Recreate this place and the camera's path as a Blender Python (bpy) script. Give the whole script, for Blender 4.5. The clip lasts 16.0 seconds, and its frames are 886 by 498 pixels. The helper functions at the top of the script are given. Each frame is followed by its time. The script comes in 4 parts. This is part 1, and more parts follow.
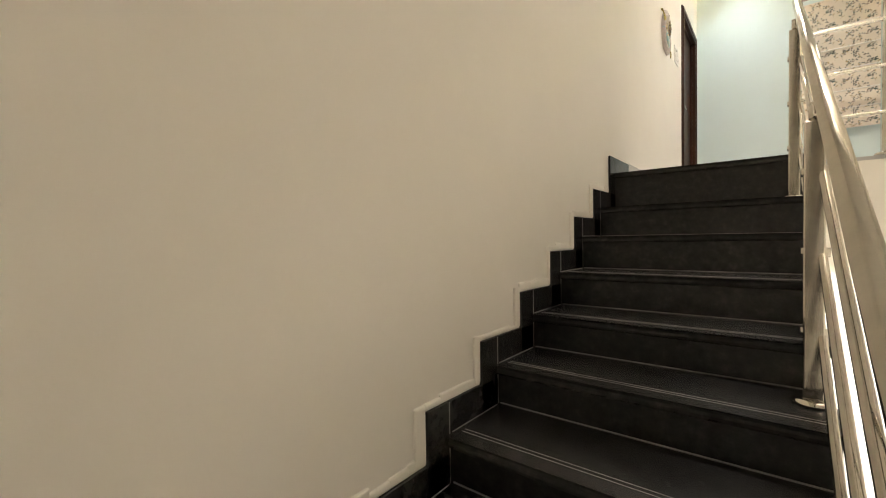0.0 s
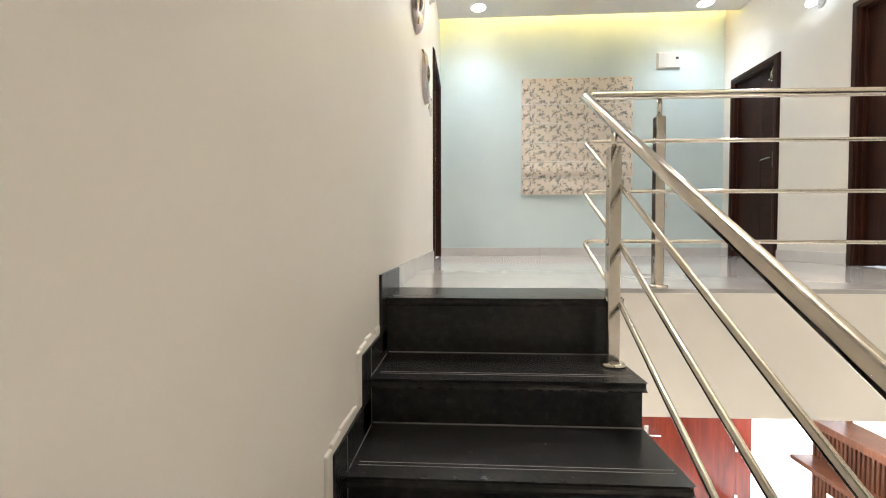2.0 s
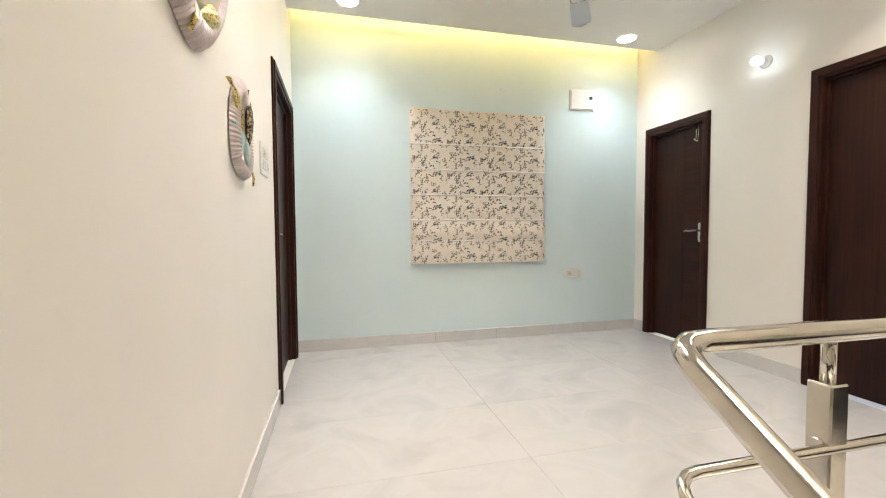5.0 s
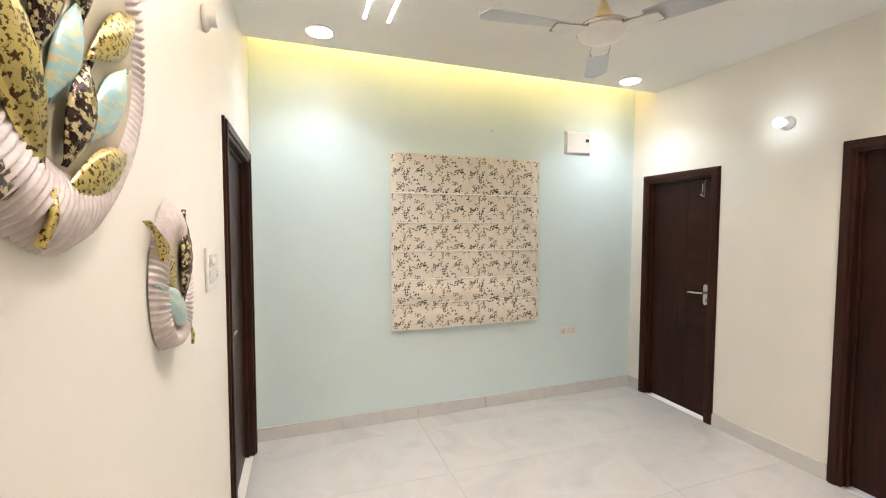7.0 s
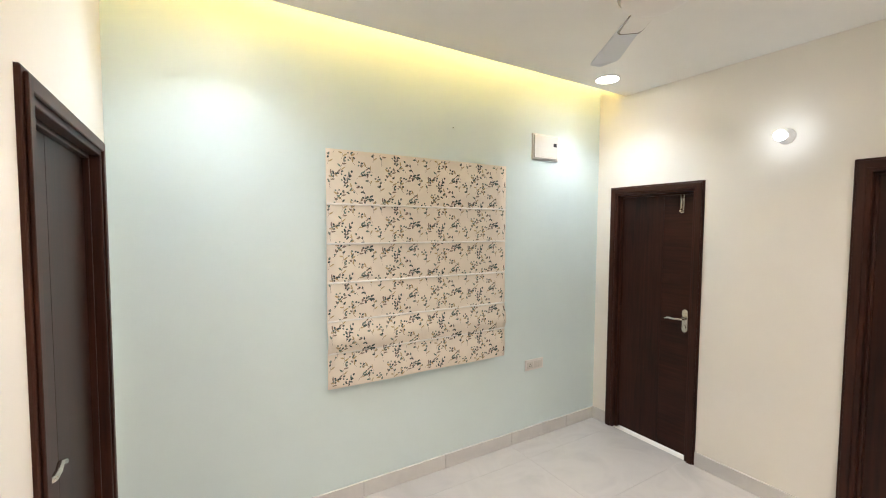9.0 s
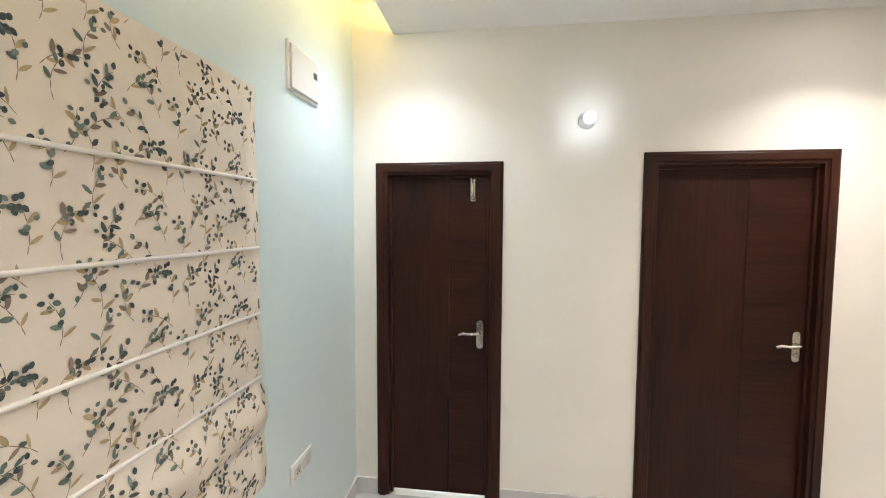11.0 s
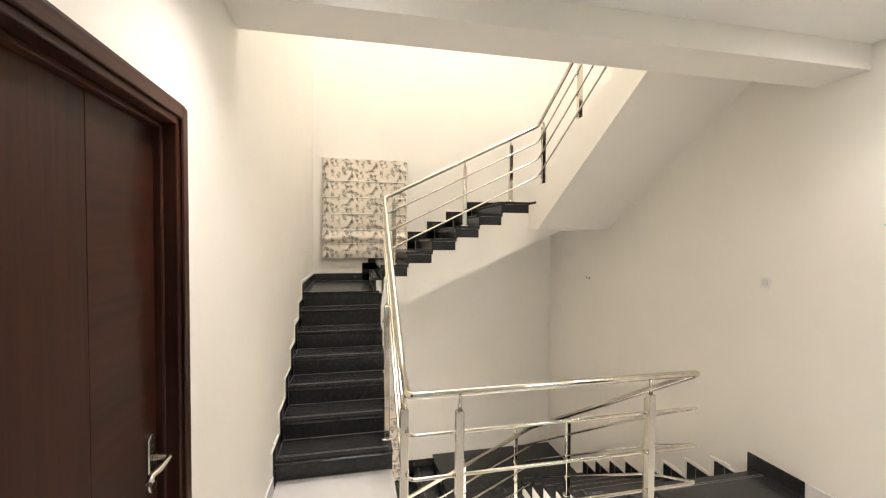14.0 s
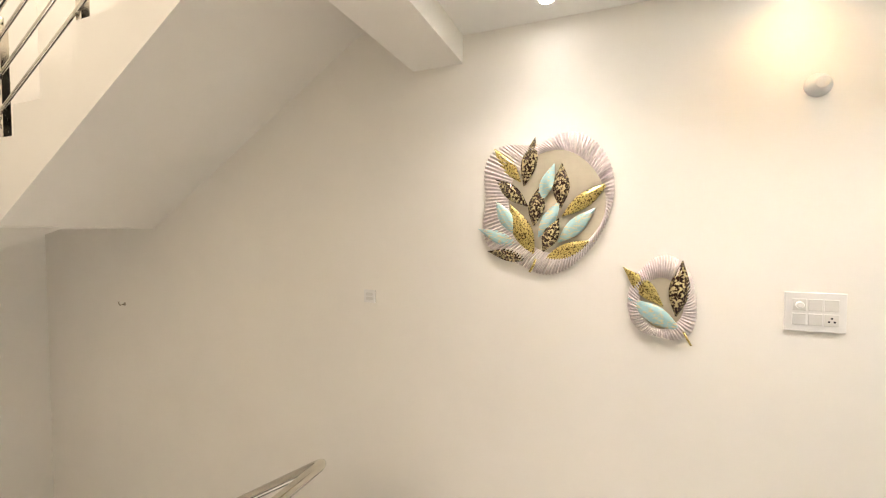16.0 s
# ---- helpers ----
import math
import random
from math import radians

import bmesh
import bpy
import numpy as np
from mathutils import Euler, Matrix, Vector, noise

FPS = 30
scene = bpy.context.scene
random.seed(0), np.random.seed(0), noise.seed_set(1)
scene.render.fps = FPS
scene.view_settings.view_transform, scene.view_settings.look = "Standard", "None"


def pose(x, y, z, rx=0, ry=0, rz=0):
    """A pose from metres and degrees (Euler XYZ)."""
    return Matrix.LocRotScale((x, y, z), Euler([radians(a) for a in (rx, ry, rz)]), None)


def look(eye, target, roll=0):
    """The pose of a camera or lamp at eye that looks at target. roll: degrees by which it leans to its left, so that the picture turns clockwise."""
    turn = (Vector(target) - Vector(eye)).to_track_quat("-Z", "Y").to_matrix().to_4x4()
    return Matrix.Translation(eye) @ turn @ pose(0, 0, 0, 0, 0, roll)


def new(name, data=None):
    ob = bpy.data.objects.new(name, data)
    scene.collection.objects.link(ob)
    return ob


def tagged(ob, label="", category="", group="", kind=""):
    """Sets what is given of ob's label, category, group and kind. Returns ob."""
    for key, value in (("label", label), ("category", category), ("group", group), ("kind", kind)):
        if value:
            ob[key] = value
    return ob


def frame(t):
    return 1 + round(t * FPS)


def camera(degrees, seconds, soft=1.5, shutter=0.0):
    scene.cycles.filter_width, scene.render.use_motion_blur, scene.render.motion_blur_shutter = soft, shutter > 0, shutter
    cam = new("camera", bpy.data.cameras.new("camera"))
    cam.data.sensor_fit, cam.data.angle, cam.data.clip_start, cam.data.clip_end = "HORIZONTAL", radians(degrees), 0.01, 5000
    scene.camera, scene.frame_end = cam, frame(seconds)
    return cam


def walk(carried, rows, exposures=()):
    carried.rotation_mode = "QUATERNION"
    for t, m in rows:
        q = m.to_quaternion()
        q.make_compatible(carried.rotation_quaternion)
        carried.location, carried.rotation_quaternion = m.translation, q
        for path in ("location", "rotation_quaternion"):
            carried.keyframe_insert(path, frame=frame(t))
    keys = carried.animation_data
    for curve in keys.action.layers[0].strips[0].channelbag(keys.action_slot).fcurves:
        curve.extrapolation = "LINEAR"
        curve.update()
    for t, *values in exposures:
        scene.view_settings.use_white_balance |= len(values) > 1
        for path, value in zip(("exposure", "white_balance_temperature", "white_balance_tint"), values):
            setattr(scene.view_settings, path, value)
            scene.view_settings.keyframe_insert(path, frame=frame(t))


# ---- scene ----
cam = camera(93.8, 16.0, 1.1)
PATH = [
    (0, (0.754, -2.648, -0.386), (-0.491, -1.083, -0.428), -0.8),
    (0.5, (0.537, -2.490, -0.248), (-0.057, -0.581, -0.293), -0.6),
    (1, (0.441, -2.203, -0.091), (0.124, -0.229, -0.140), -0.5),
    (1.5, (0.321, -1.966, 0.063), (0.008, 0.009, 0.017), -0.4),
    (2, (0.319, -1.638, 0.234), (0.208, 0.358, 0.175), -0.1),
    (2.5, (0.318, -1.266, 0.410), (0.458, 0.728, 0.346), 0.2),
    (3, (0.333, -1.076, 0.543), (0.567, 0.910, 0.479), -0.0),
    (3.5, (0.333, -0.836, 0.682), (0.627, 1.141, 0.613), -0.1),
    (4, (0.376, -0.602, 0.799), (0.746, 1.362, 0.729), 0.1),
    (6.3, (0.336, 0.110, 1.412), (0.907, 2.023, 1.300), -0.2),
    (6.5, (0.331, 0.153, 1.470), (0.915, 2.063, 1.365), 0.1),
    (7, (0.316, 0.285, 1.549), (0.971, 2.172, 1.445), 0.1),
    (7.5, (0.365, 0.447, 1.644), (1.104, 2.303, 1.548), 0.2),
    (8, (0.379, 0.609, 1.694), (1.164, 2.446, 1.600), 0.3),
    (8.5, (0.331, 0.825, 1.691), (1.212, 2.618, 1.589), 0.4),
    (8.7, (0.325, 0.920, 1.689), (1.262, 2.684, 1.586), 0.4),
    (11, (0.962, 2.620, 1.675), (2.937, 2.885, 1.548), 0.2),
    (11.5, (1.407, 2.961, 1.660), (3.330, 2.422, 1.548), 0.4),
    (12, (1.745, 2.951, 1.673), (3.447, 1.909, 1.548), 1.3),
    (12.5, (2.124, 2.939, 1.641), (3.447, 1.441, 1.571), 0.5),
    (13, (2.355, 2.845, 1.622), (3.306, 1.087, 1.560), 0.3),
    (13.5, (2.623, 2.640, 1.638), (3.027, 0.682, 1.577), 0.5),
    (14, (2.838, 2.331, 1.655), (2.418, 0.377, 1.601), 0.3),
    (14.5, (2.804, 1.997, 1.644), (1.762, 0.291, 1.594), 0.2),
    (15, (2.673, 1.660, 1.673), (1.170, 0.342, 1.610), 0.0),
    (15.5, (2.459, 1.403, 1.692), (0.747, 0.371, 1.622), -0.2),
    (16, (2.096, 1.251, 1.713), (0.237, 0.515, 1.642), -0.1),
]
TONE = [(0.0, 0.72, 6850, 10), (1.0, 0.72, 6400, 11), (2.5, 0.8, 6150, 12), (4.2, 0.78, 6250, 12), (6.4, 0.76, 6500, 13), (8.6, 0.76, 6550, 14), (10.9, 0.78, 6250, 12), (13.0, 0.78, 6200, 12), (14.5, 0.8, 6450, 12), (15.2, 0.8, 6620, 13), (16.0, 0.78, 6600, 13)]
walk(cam, [(t, look(eye, target, roll)) for t, eye, target, roll in PATH], TONE)

# ---- sizes of the place ----
XR, YB, YK = 3.36, 3.48, -3.33        # door wall, blue wall, back wall of the stairwell (stair wall is x = 0)
H = 3.2                               # storey height
ZC, ZS = 2.755, 2.94                   # false ceiling, slab above it
ZT = 10.4                             # top of the stairwell, raised so the added lamp falls off evenly
EDGE = 0.27                           # edge of the gallery floor over the well
XW, XU = 0.88, 2.57                   # well side of the stair-wall flight and of the door-wall flight
YF = -2.12                            # well side of the back flight


# ---- building helpers ----
def part(name, bm, material, parent=None, label=""):
    me = bpy.data.meshes.new(name)
    bm.to_mesh(me)
    bm.free()
    if material:
        me.materials.append(material)
    ob = new(name, me)
    if parent:
        ob.parent = parent
    if label:
        ob["label"] = label
    return ob


def thing(name, label, category, group="", kind="", at=(0, 0, 0)):
    ob = new(name)
    ob.location = at
    ob.empty_display_size = 0.1
    return tagged(ob, label, category, group, kind)


def box(bm, x0, y0, z0, x1, y1, z1, bevel=0.0, seg=1):
    geom = bmesh.ops.create_cube(bm, size=1.0)["verts"]
    for v in geom:
        v.co = Vector(((x0 + x1) / 2 + v.co.x * (x1 - x0), (y0 + y1) / 2 + v.co.y * (y1 - y0), (z0 + z1) / 2 + v.co.z * (z1 - z0)))
    if bevel:
        edges = list({e for v in geom for e in v.link_edges})
        bmesh.ops.bevel(bm, geom=edges, offset=bevel, segments=seg, affect="EDGES", profile=0.5)
    return bm


def boxm(*a, **k):
    return box(bmesh.new(), *a, **k)


def smooth(bm):
    for f in bm.faces:
        f.smooth = True
    return bm


def tube(bm, pts, r, n=12, caps=True):
    """A round tube along the points, with mitred bends."""
    pts = [Vector(p) for p in pts]
    rings = []
    for i, p in enumerate(pts):
        a = (p - pts[i - 1]).normalized() if i else (pts[1] - p).normalized()
        b = (pts[i + 1] - p).normalized() if i < len(pts) - 1 else a
        d = (a + b).normalized()
        stretch = 1 / max(0.4, d.dot(a))
        u = d.cross(Vector((0, 0, 1)))
        u = u.normalized() if u.length > 1e-4 else Vector((1, 0, 0))
        w = u.cross(d)
        side = (b - a)
        side = side.normalized() if side.length > 1e-4 else None
        ring = []
        for k in range(n):
            c, s = math.cos(2 * math.pi * k / n), math.sin(2 * math.pi * k / n)
            o = (u * c + w * s) * r
            if side:
                o += side * o.dot(side) * (stretch - 1)
            ring.append(bm.verts.new(p + o))
        rings.append(ring)
    for q, t in zip(rings, rings[1:]):
        for k in range(n):
            bm.faces.new((q[k], q[(k + 1) % n], t[(k + 1) % n], t[k])).smooth = True
    if caps:
        bm.faces.new(rings[0][::-1])
        bm.faces.new(rings[-1])
    return bm


def lathe(bm, profile, n=32, centre=(0, 0, 0), axis="z"):
    """A turned body from (radius, height) pairs."""
    rings = []
    for r, h in profile:
        ring = []
        for k in range(n):
            a = 2 * math.pi * k / n
            c, s = r * math.cos(a), r * math.sin(a)
            co = {"z": (c, s, h), "x": (h, c, s), "y": (c, h, s)}[axis]
            ring.append(bm.verts.new(Vector(centre) + Vector(co)))
        rings.append(ring)
    for q, t in zip(rings, rings[1:]):
        for k in range(n):
            bm.faces.new((q[k], q[(k + 1) % n], t[(k + 1) % n], t[k])).smooth = True
    bm.faces.new(rings[0][::-1])
    bm.faces.new(rings[-1])
    bmesh.ops.recalc_face_normals(bm, faces=bm.faces[:])
    return bm


def prism(bm, outline, lo, hi, axis):
    """An outline of two coordinates, pulled along an axis from lo to hi."""
    def at(p, d):
        return {"x": (d, p[0], p[1]), "y": (p[0], d, p[1]), "z": (p[0], p[1], d)}[axis]
    a = [bm.verts.new(at(p, lo)) for p in outline]
    b = [bm.verts.new(at(p, hi)) for p in outline]
    bm.faces.new(a)
    bm.faces.new(b[::-1])
    for i in range(len(a)):
        j = (i + 1) % len(a)
        bm.faces.new((a[i], b[i], b[j], a[j]))
    bmesh.ops.recalc_face_normals(bm, faces=bm.faces[:])
    return bm


def lamp(name, kind, where, watts, colour=(1, 0.93, 0.84), size=0.12, aim=None, spread=None):
    d = bpy.data.lights.new(name, kind)
    d.energy, d.color = watts, colour
    if kind == "AREA":
        d.shape, d.size = "DISK", size
        if spread:
            d.spread = radians(spread)
    elif kind == "SPOT":
        d.shadow_soft_size, d.spot_size, d.spot_blend = size, radians(spread or 70), 0.6
    else:
        d.shadow_soft_size = size
    ob = new(name, d)
    ob.matrix_world = look(where, aim or (where[0], where[1] + 0.0001, where[2] - 1))
    return ob


# ---- world and lamps ----
world = bpy.data.worlds.new("sky")
scene.world = world
world.use_nodes = True
sky = world.node_tree.nodes.new("ShaderNodeTexSky")
sky.sky_type, sky.sun_disc = "NISHITA", False
sky.sun_elevation, sky.sun_rotation = radians(50), radians(100)
world.node_tree.links.new(sky.outputs[0], world.node_tree.nodes["Background"].inputs[0])
world.node_tree.nodes["Background"].inputs[1].default_value = 0.12

WARM, COOL, NEUTRAL, PALE = (1, 0.56, 0.20), (0.80, 0.91, 1.0), (1, 0.91, 0.84), (1, 0.962, 0.915)
DOWNLIGHTS = [(0.455, 3.01, 3.0, COOL), (2.90, 3.06, 3.7, COOL), (0.51, 0.995, 4.0, NEUTRAL), (2.80, 0.99, 7.4, NEUTRAL)]
SPOTS = [(0.19, 0.99, 0.12, NEUTRAL), (0.19, 1.94, 0.65, WARM)]
for x, y, w, c in DOWNLIGHTS:
    lamp("downlight_lamp", "AREA", (x, y, ZC - 0.02), w, c, 0.15, None, 116)
for x, y, w, c in SPOTS:
    lamp("spot_lamp", "AREA", (x, y, ZC - 0.02), w, c, 0.06, (0.08, y, 1.6), 120)
LINES = (0.69, 0.83)
for x in LINES:
    line = lamp("linear_lamp", "AREA", (x, 2.05, ZC - 0.012), 3.7, NEUTRAL, 0.1, None, 110)
    line.data.shape, line.data.size, line.data.size_y = "RECTANGLE", 0.02, 1.3
# unseen broad lamp, added to brighten the stairwell from above
ADDED_STAIR_LAMPS = [(1.7, -1.3)]
for x, y in ADDED_STAIR_LAMPS:
    lamp("added_stair_lamp", "AREA", (x, y, ZT - 0.03), 236, PALE, 1.2)
# unseen lamps, added near the well to brighten its lower walls
ADDED_LOWER_LAMPS = [(0.6, 0.85), (1.7, 0.85), (2.8, 0.85)]
for x, y in ADDED_LOWER_LAMPS:
    lamp("added_lower_lamp", "AREA", (x, y, -0.60), 42, PALE, 0.2)
lamp("entrance_daylight", "AREA", (4.6, 2.9, -1.9), 120, (0.95, 0.98, 1.0), 1.6, (2.5, 2.9, -2.4))
lamp("bathroom_lamp", "POINT", (4.0, 2.97, 0.9), 14, COOL, 0.05)


# ---- materials ----
def nodes(name):
    m = bpy.data.materials.new(name)
    m.use_nodes = True
    t = m.node_tree
    return m, t, t.nodes["Principled BSDF"]


def ramp(t, fac, stops):
    r = t.nodes.new("ShaderNodeValToRGB")
    while len(r.color_ramp.elements) < len(stops):
        r.color_ramp.elements.new(0.5)
    for e, (p, c) in zip(r.color_ramp.elements, stops):
        e.position, e.color = p, (*c, 1)
    t.links.new(fac, r.inputs[0])
    return r.outputs[0]


def noise_tex(t, scale, detail=4.0, rough=0.55, stretch=(1, 1, 1), distort=0.0, coords="Object"):
    tc = t.nodes.new("ShaderNodeTexCoord")
    mp = t.nodes.new("ShaderNodeMapping")
    mp.inputs["Scale"].default_value = stretch
    n = t.nodes.new("ShaderNodeTexNoise")
    n.inputs["Scale"].default_value = scale
    n.inputs["Detail"].default_value = detail
    n.inputs["Roughness"].default_value = rough
    n.inputs["Distortion"].default_value = distort
    t.links.new(tc.outputs[coords], mp.inputs[0])
    t.links.new(mp.outputs[0], n.inputs["Vector"])
    return n.outputs["Fac"]


def bump(t, b, height, strength, distance):
    n = t.nodes.new("ShaderNodeBump")
    n.inputs["Strength"].default_value = strength
    n.inputs["Distance"].default_value = distance
    t.links.new(height, n.inputs["Height"])
    t.links.new(n.outputs[0], b.inputs["Normal"])


def tint(c, k):
    return tuple(min(1.0, v * k) for v in c)


def surface(name, colour, rough=0.5, metal=0.0, scale=8.0, vary=0.06, fine=120.0, relief=0.1, dist=0.002, coat=0.0, stretch=(1, 1, 1), spec=0.5):
    """A plain surface with a slow drift of tone, a fine grain in the relief and in the gloss."""
    m, t, b = nodes(name)
    n = noise_tex(t, scale, 5, stretch=stretch)
    t.links.new(ramp(t, n, [(0.3, tint(colour, 1 - vary)), (0.7, tint(colour, 1 + vary))]), b.inputs["Base Color"])
    g = noise_tex(t, fine, 3)
    mr = t.nodes.new("ShaderNodeMapRange")
    mr.inputs["To Min"].default_value, mr.inputs["To Max"].default_value = max(0.02, rough - 0.06), min(1, rough + 0.06)
    t.links.new(n, mr.inputs[0])
    t.links.new(mr.outputs[0], b.inputs["Roughness"])
    b.inputs["Metallic"].default_value = metal
    b.inputs["Coat Weight"].default_value = coat
    b.inputs["Specular IOR Level"].default_value = spec
    if relief:
        bump(t, b, g, relief, dist)
    return m


def paint(name, colour, rough=0.42):
    """Satin wall paint: trowel waves, roller grain, faint smudges."""
    m, t, b = nodes(name)
    n = noise_tex(t, 1.3, 6, 0.6)
    t.links.new(ramp(t, n, [(0.3, tint(colour, 0.965)), (0.7, tint(colour, 1.02))]), b.inputs["Base Color"])
    b.inputs["Roughness"].default_value = rough
    b.inputs["Specular IOR Level"].default_value = 0.35
    mix = t.nodes.new("ShaderNodeMath")
    mix.operation = "MULTIPLY_ADD"
    mix.inputs[1].default_value = 0.06
    t.links.new(noise_tex(t, 160, 2), mix.inputs[0])
    t.links.new(noise_tex(t, 3.2, 3), mix.inputs[2])
    bump(t, b, mix.outputs[0], 0.25, 0.012)
    return m


def granite():
    m, t, b = nodes("black_granite")
    n = noise_tex(t, 32, 4, 0.6)
    base = ramp(t, n, [(0.33, (0.012, 0.012, 0.0127)), (0.56, (0.021, 0.0205, 0.021)), (0.74, (0.036, 0.035, 0.034))])
    v = noise_tex(t, 0.9, 3, 0.45, distort=0.6)
    vein = ramp(t, v, [(0.494, (0, 0, 0)), (0.5, (1, 1, 1)), (0.506, (0, 0, 0))])
    d = noise_tex(t, 9, 4, 0.6)
    dust = ramp(t, d, [(0.2, (0.04, 0.04, 0.04)), (1.0, (0.16, 0.16, 0.16))])
    mx = t.nodes.new("ShaderNodeMixRGB")
    mx.inputs[2].default_value = (0.085, 0.078, 0.072, 1)
    vv = t.nodes.new("ShaderNodeMath")
    vv.operation = "MULTIPLY"
    vv.inputs[1].default_value = 0.03
    t.links.new(vein, vv.inputs[0])
    ad = t.nodes.new("ShaderNodeMath")
    ad.operation = "MAXIMUM"
    t.links.new(vv.outputs[0], ad.inputs[0])
    t.links.new(dust, ad.inputs[1])
    t.links.new(ad.outputs[0], mx.inputs[0])
    t.links.new(base, mx.inputs[1])
    t.links.new(mx.outputs[0], b.inputs["Base Color"])
    t.links.new(ramp(t, d, [(0.3, (0.25, 0.25, 0.25)), (0.75, (0.265, 0.265, 0.265))]), b.inputs["Roughness"])
    b.inputs["Specular IOR Level"].default_value = 0.42
    bump(t, b, n, 0.01, 0.001)
    return m


def floor_tile(name, a, c, rough=0.09):
    m, t, b = nodes(name)
    oi = t.nodes.new("ShaderNodeObjectInfo")
    tc = t.nodes.new("ShaderNodeTexCoord")
    ofs = t.nodes.new("ShaderNodeVectorMath")
    ofs.operation = "MULTIPLY_ADD"
    ofs.inputs[1].default_value = (9, 7, 5)
    t.links.new(oi.outputs["Random"], ofs.inputs[0])
    t.links.new(tc.outputs["Object"], ofs.inputs[2])
    n = t.nodes.new("ShaderNodeTexNoise")
    n.inputs["Scale"].default_value, n.inputs["Detail"].default_value, n.inputs["Distortion"].default_value = 2.6, 7, 0.8
    t.links.new(ofs.outputs[0], n.inputs["Vector"])
    t.links.new(ramp(t, n.outputs["Fac"], [(0.3, a), (0.5, c), (0.58, tint(c, 0.96)), (0.66, c)]), b.inputs["Base Color"])
    b.inputs["Roughness"].default_value = rough
    b.inputs["Specular IOR Level"].default_value = 0.5
    bump(t, b, noise_tex(t, 9, 2), 0.04, 0.002)
    return m


def wood(name, dark, light, along="z", rough=0.42, coat=0.04, scale=1.0):
    """Polished veneer with long grain along one axis."""
    m, t, b = nodes(name)
    st = {"z": (38, 38, 1.6), "y": (38, 1.6, 38), "x": (1.6, 38, 38)}[along]
    n = noise_tex(t, 1.4 * scale, 6, 0.62, stretch=st, distort=0.5)
    broad = noise_tex(t, 0.9 * scale, 3, 0.5, stretch=tuple(min(v, 6) for v in st), distort=0.8)
    add = t.nodes.new("ShaderNodeMath")
    add.operation = "MULTIPLY_ADD"
    add.inputs[1].default_value = 0.55
    half = t.nodes.new("ShaderNodeMath")
    half.operation = "MULTIPLY"
    half.inputs[1].default_value = 0.5
    t.links.new(broad, half.inputs[0])
    t.links.new(n, add.inputs[0])
    t.links.new(half.outputs[0], add.inputs[2])
    mid = tuple((p + q) / 2 for p, q in zip(dark, light))
    t.links.new(ramp(t, add.outputs[0], [(0.36, dark), (0.52, mid), (0.68, light)]), b.inputs["Base Color"])
    b.inputs["Roughness"].default_value = rough
    b.inputs["Coat Weight"].default_value = coat
    b.inputs["Coat Roughness"].default_value = 0.2
    b.inputs["Specular IOR Level"].default_value = 0.2
    bump(t, b, n, 0.12, 0.001)
    return m


def glow(name, colour, strength):
    m, t, b = nodes(name)
    b.inputs["Base Color"].default_value = (0.8, 0.8, 0.8, 1)
    b.inputs["Emission Color"].default_value = (*colour, 1)
    b.inputs["Emission Strength"].default_value = strength
    return m


def flecked(name, base, fleck, scale=140.0, edge=0.52, rough=0.35, metal=0.6, stretch=(1, 1, 1)):
    """Metallic leaf enamel with flecks of a second colour."""
    m, t, b = nodes(name)
    n = noise_tex(t, scale, 3, 0.6, stretch=stretch)
    k = ramp(t, n, [(edge - 0.03, base), (edge + 0.03, fleck)])
    t.links.new(k, b.inputs["Base Color"])
    b.inputs["Roughness"].default_value = rough
    b.inputs["Metallic"].default_value = metal
    bump(t, b, n, 0.3, 0.002)
    return m


CREAM = paint("cream_wall_paint", (0.855, 0.813, 0.736))
AQUA = paint("aqua_wall_paint", (0.69, 0.80, 0.785))
WHITE = paint("white_ceiling_paint", (0.87, 0.85, 0.80), 0.7)
GRANITE = granite()
TILE = floor_tile("vitrified_floor_tile", (0.50, 0.485, 0.468), (0.575, 0.557, 0.535))
DUST = surface("dusty_pale_joint", (0.24, 0.225, 0.21), 0.8)
GROUT = surface("grey_grout", (0.50, 0.485, 0.465), 0.8)
SKIRT = floor_tile("grey_skirting_tile", (0.60, 0.58, 0.555), (0.67, 0.65, 0.62), 0.15)
MARBLE = floor_tile("lower_marble_tile", (0.66, 0.63, 0.60), (0.78, 0.77, 0.75), 0.15)
STEEL = surface("polished_stainless_steel", (0.62, 0.585, 0.515), 0.12, 1.0, 30, 0.05, 400, 0.02)
CHROME = surface("satin_nickel", (0.58, 0.54, 0.48), 0.24, 1.0, 30, 0.05, 300, 0.05)
DOORV = wood("dark_walnut_veneer", (0.013, 0.0042, 0.0025), (0.042, 0.012, 0.006))
DOORH = wood("dark_walnut_cross_veneer", (0.014, 0.0045, 0.0025), (0.044, 0.0125, 0.0063), "y")
FRAMEV = wood("dark_walnut_frame", (0.018, 0.006, 0.0035), (0.055, 0.0175, 0.009))
FRAMEH = wood("dark_walnut_frame_across", (0.018, 0.006, 0.0035), (0.055, 0.0175, 0.009), "y")
REDV = wood("red_polished_teak", (0.05, 0.008, 0.004), (0.125, 0.020, 0.009), rough=0.2, coat=0.5)
SLATW = wood("brown_slat_wood", (0.05, 0.02, 0.011), (0.13, 0.05, 0.026))
PLASTIC = surface("white_switch_plastic", (0.78, 0.76, 0.72), 0.3, 0, 10, 0.01, 200, 0.0)
PLASTIC2 = surface("ivory_switch_plastic", (0.68, 0.66, 0.61), 0.35, 0, 10, 0.01, 200, 0.0)
BLACK = surface("black_plastic", (0.012, 0.012, 0.013), 0.3, 0, 10, 0.1, 200, 0.0)
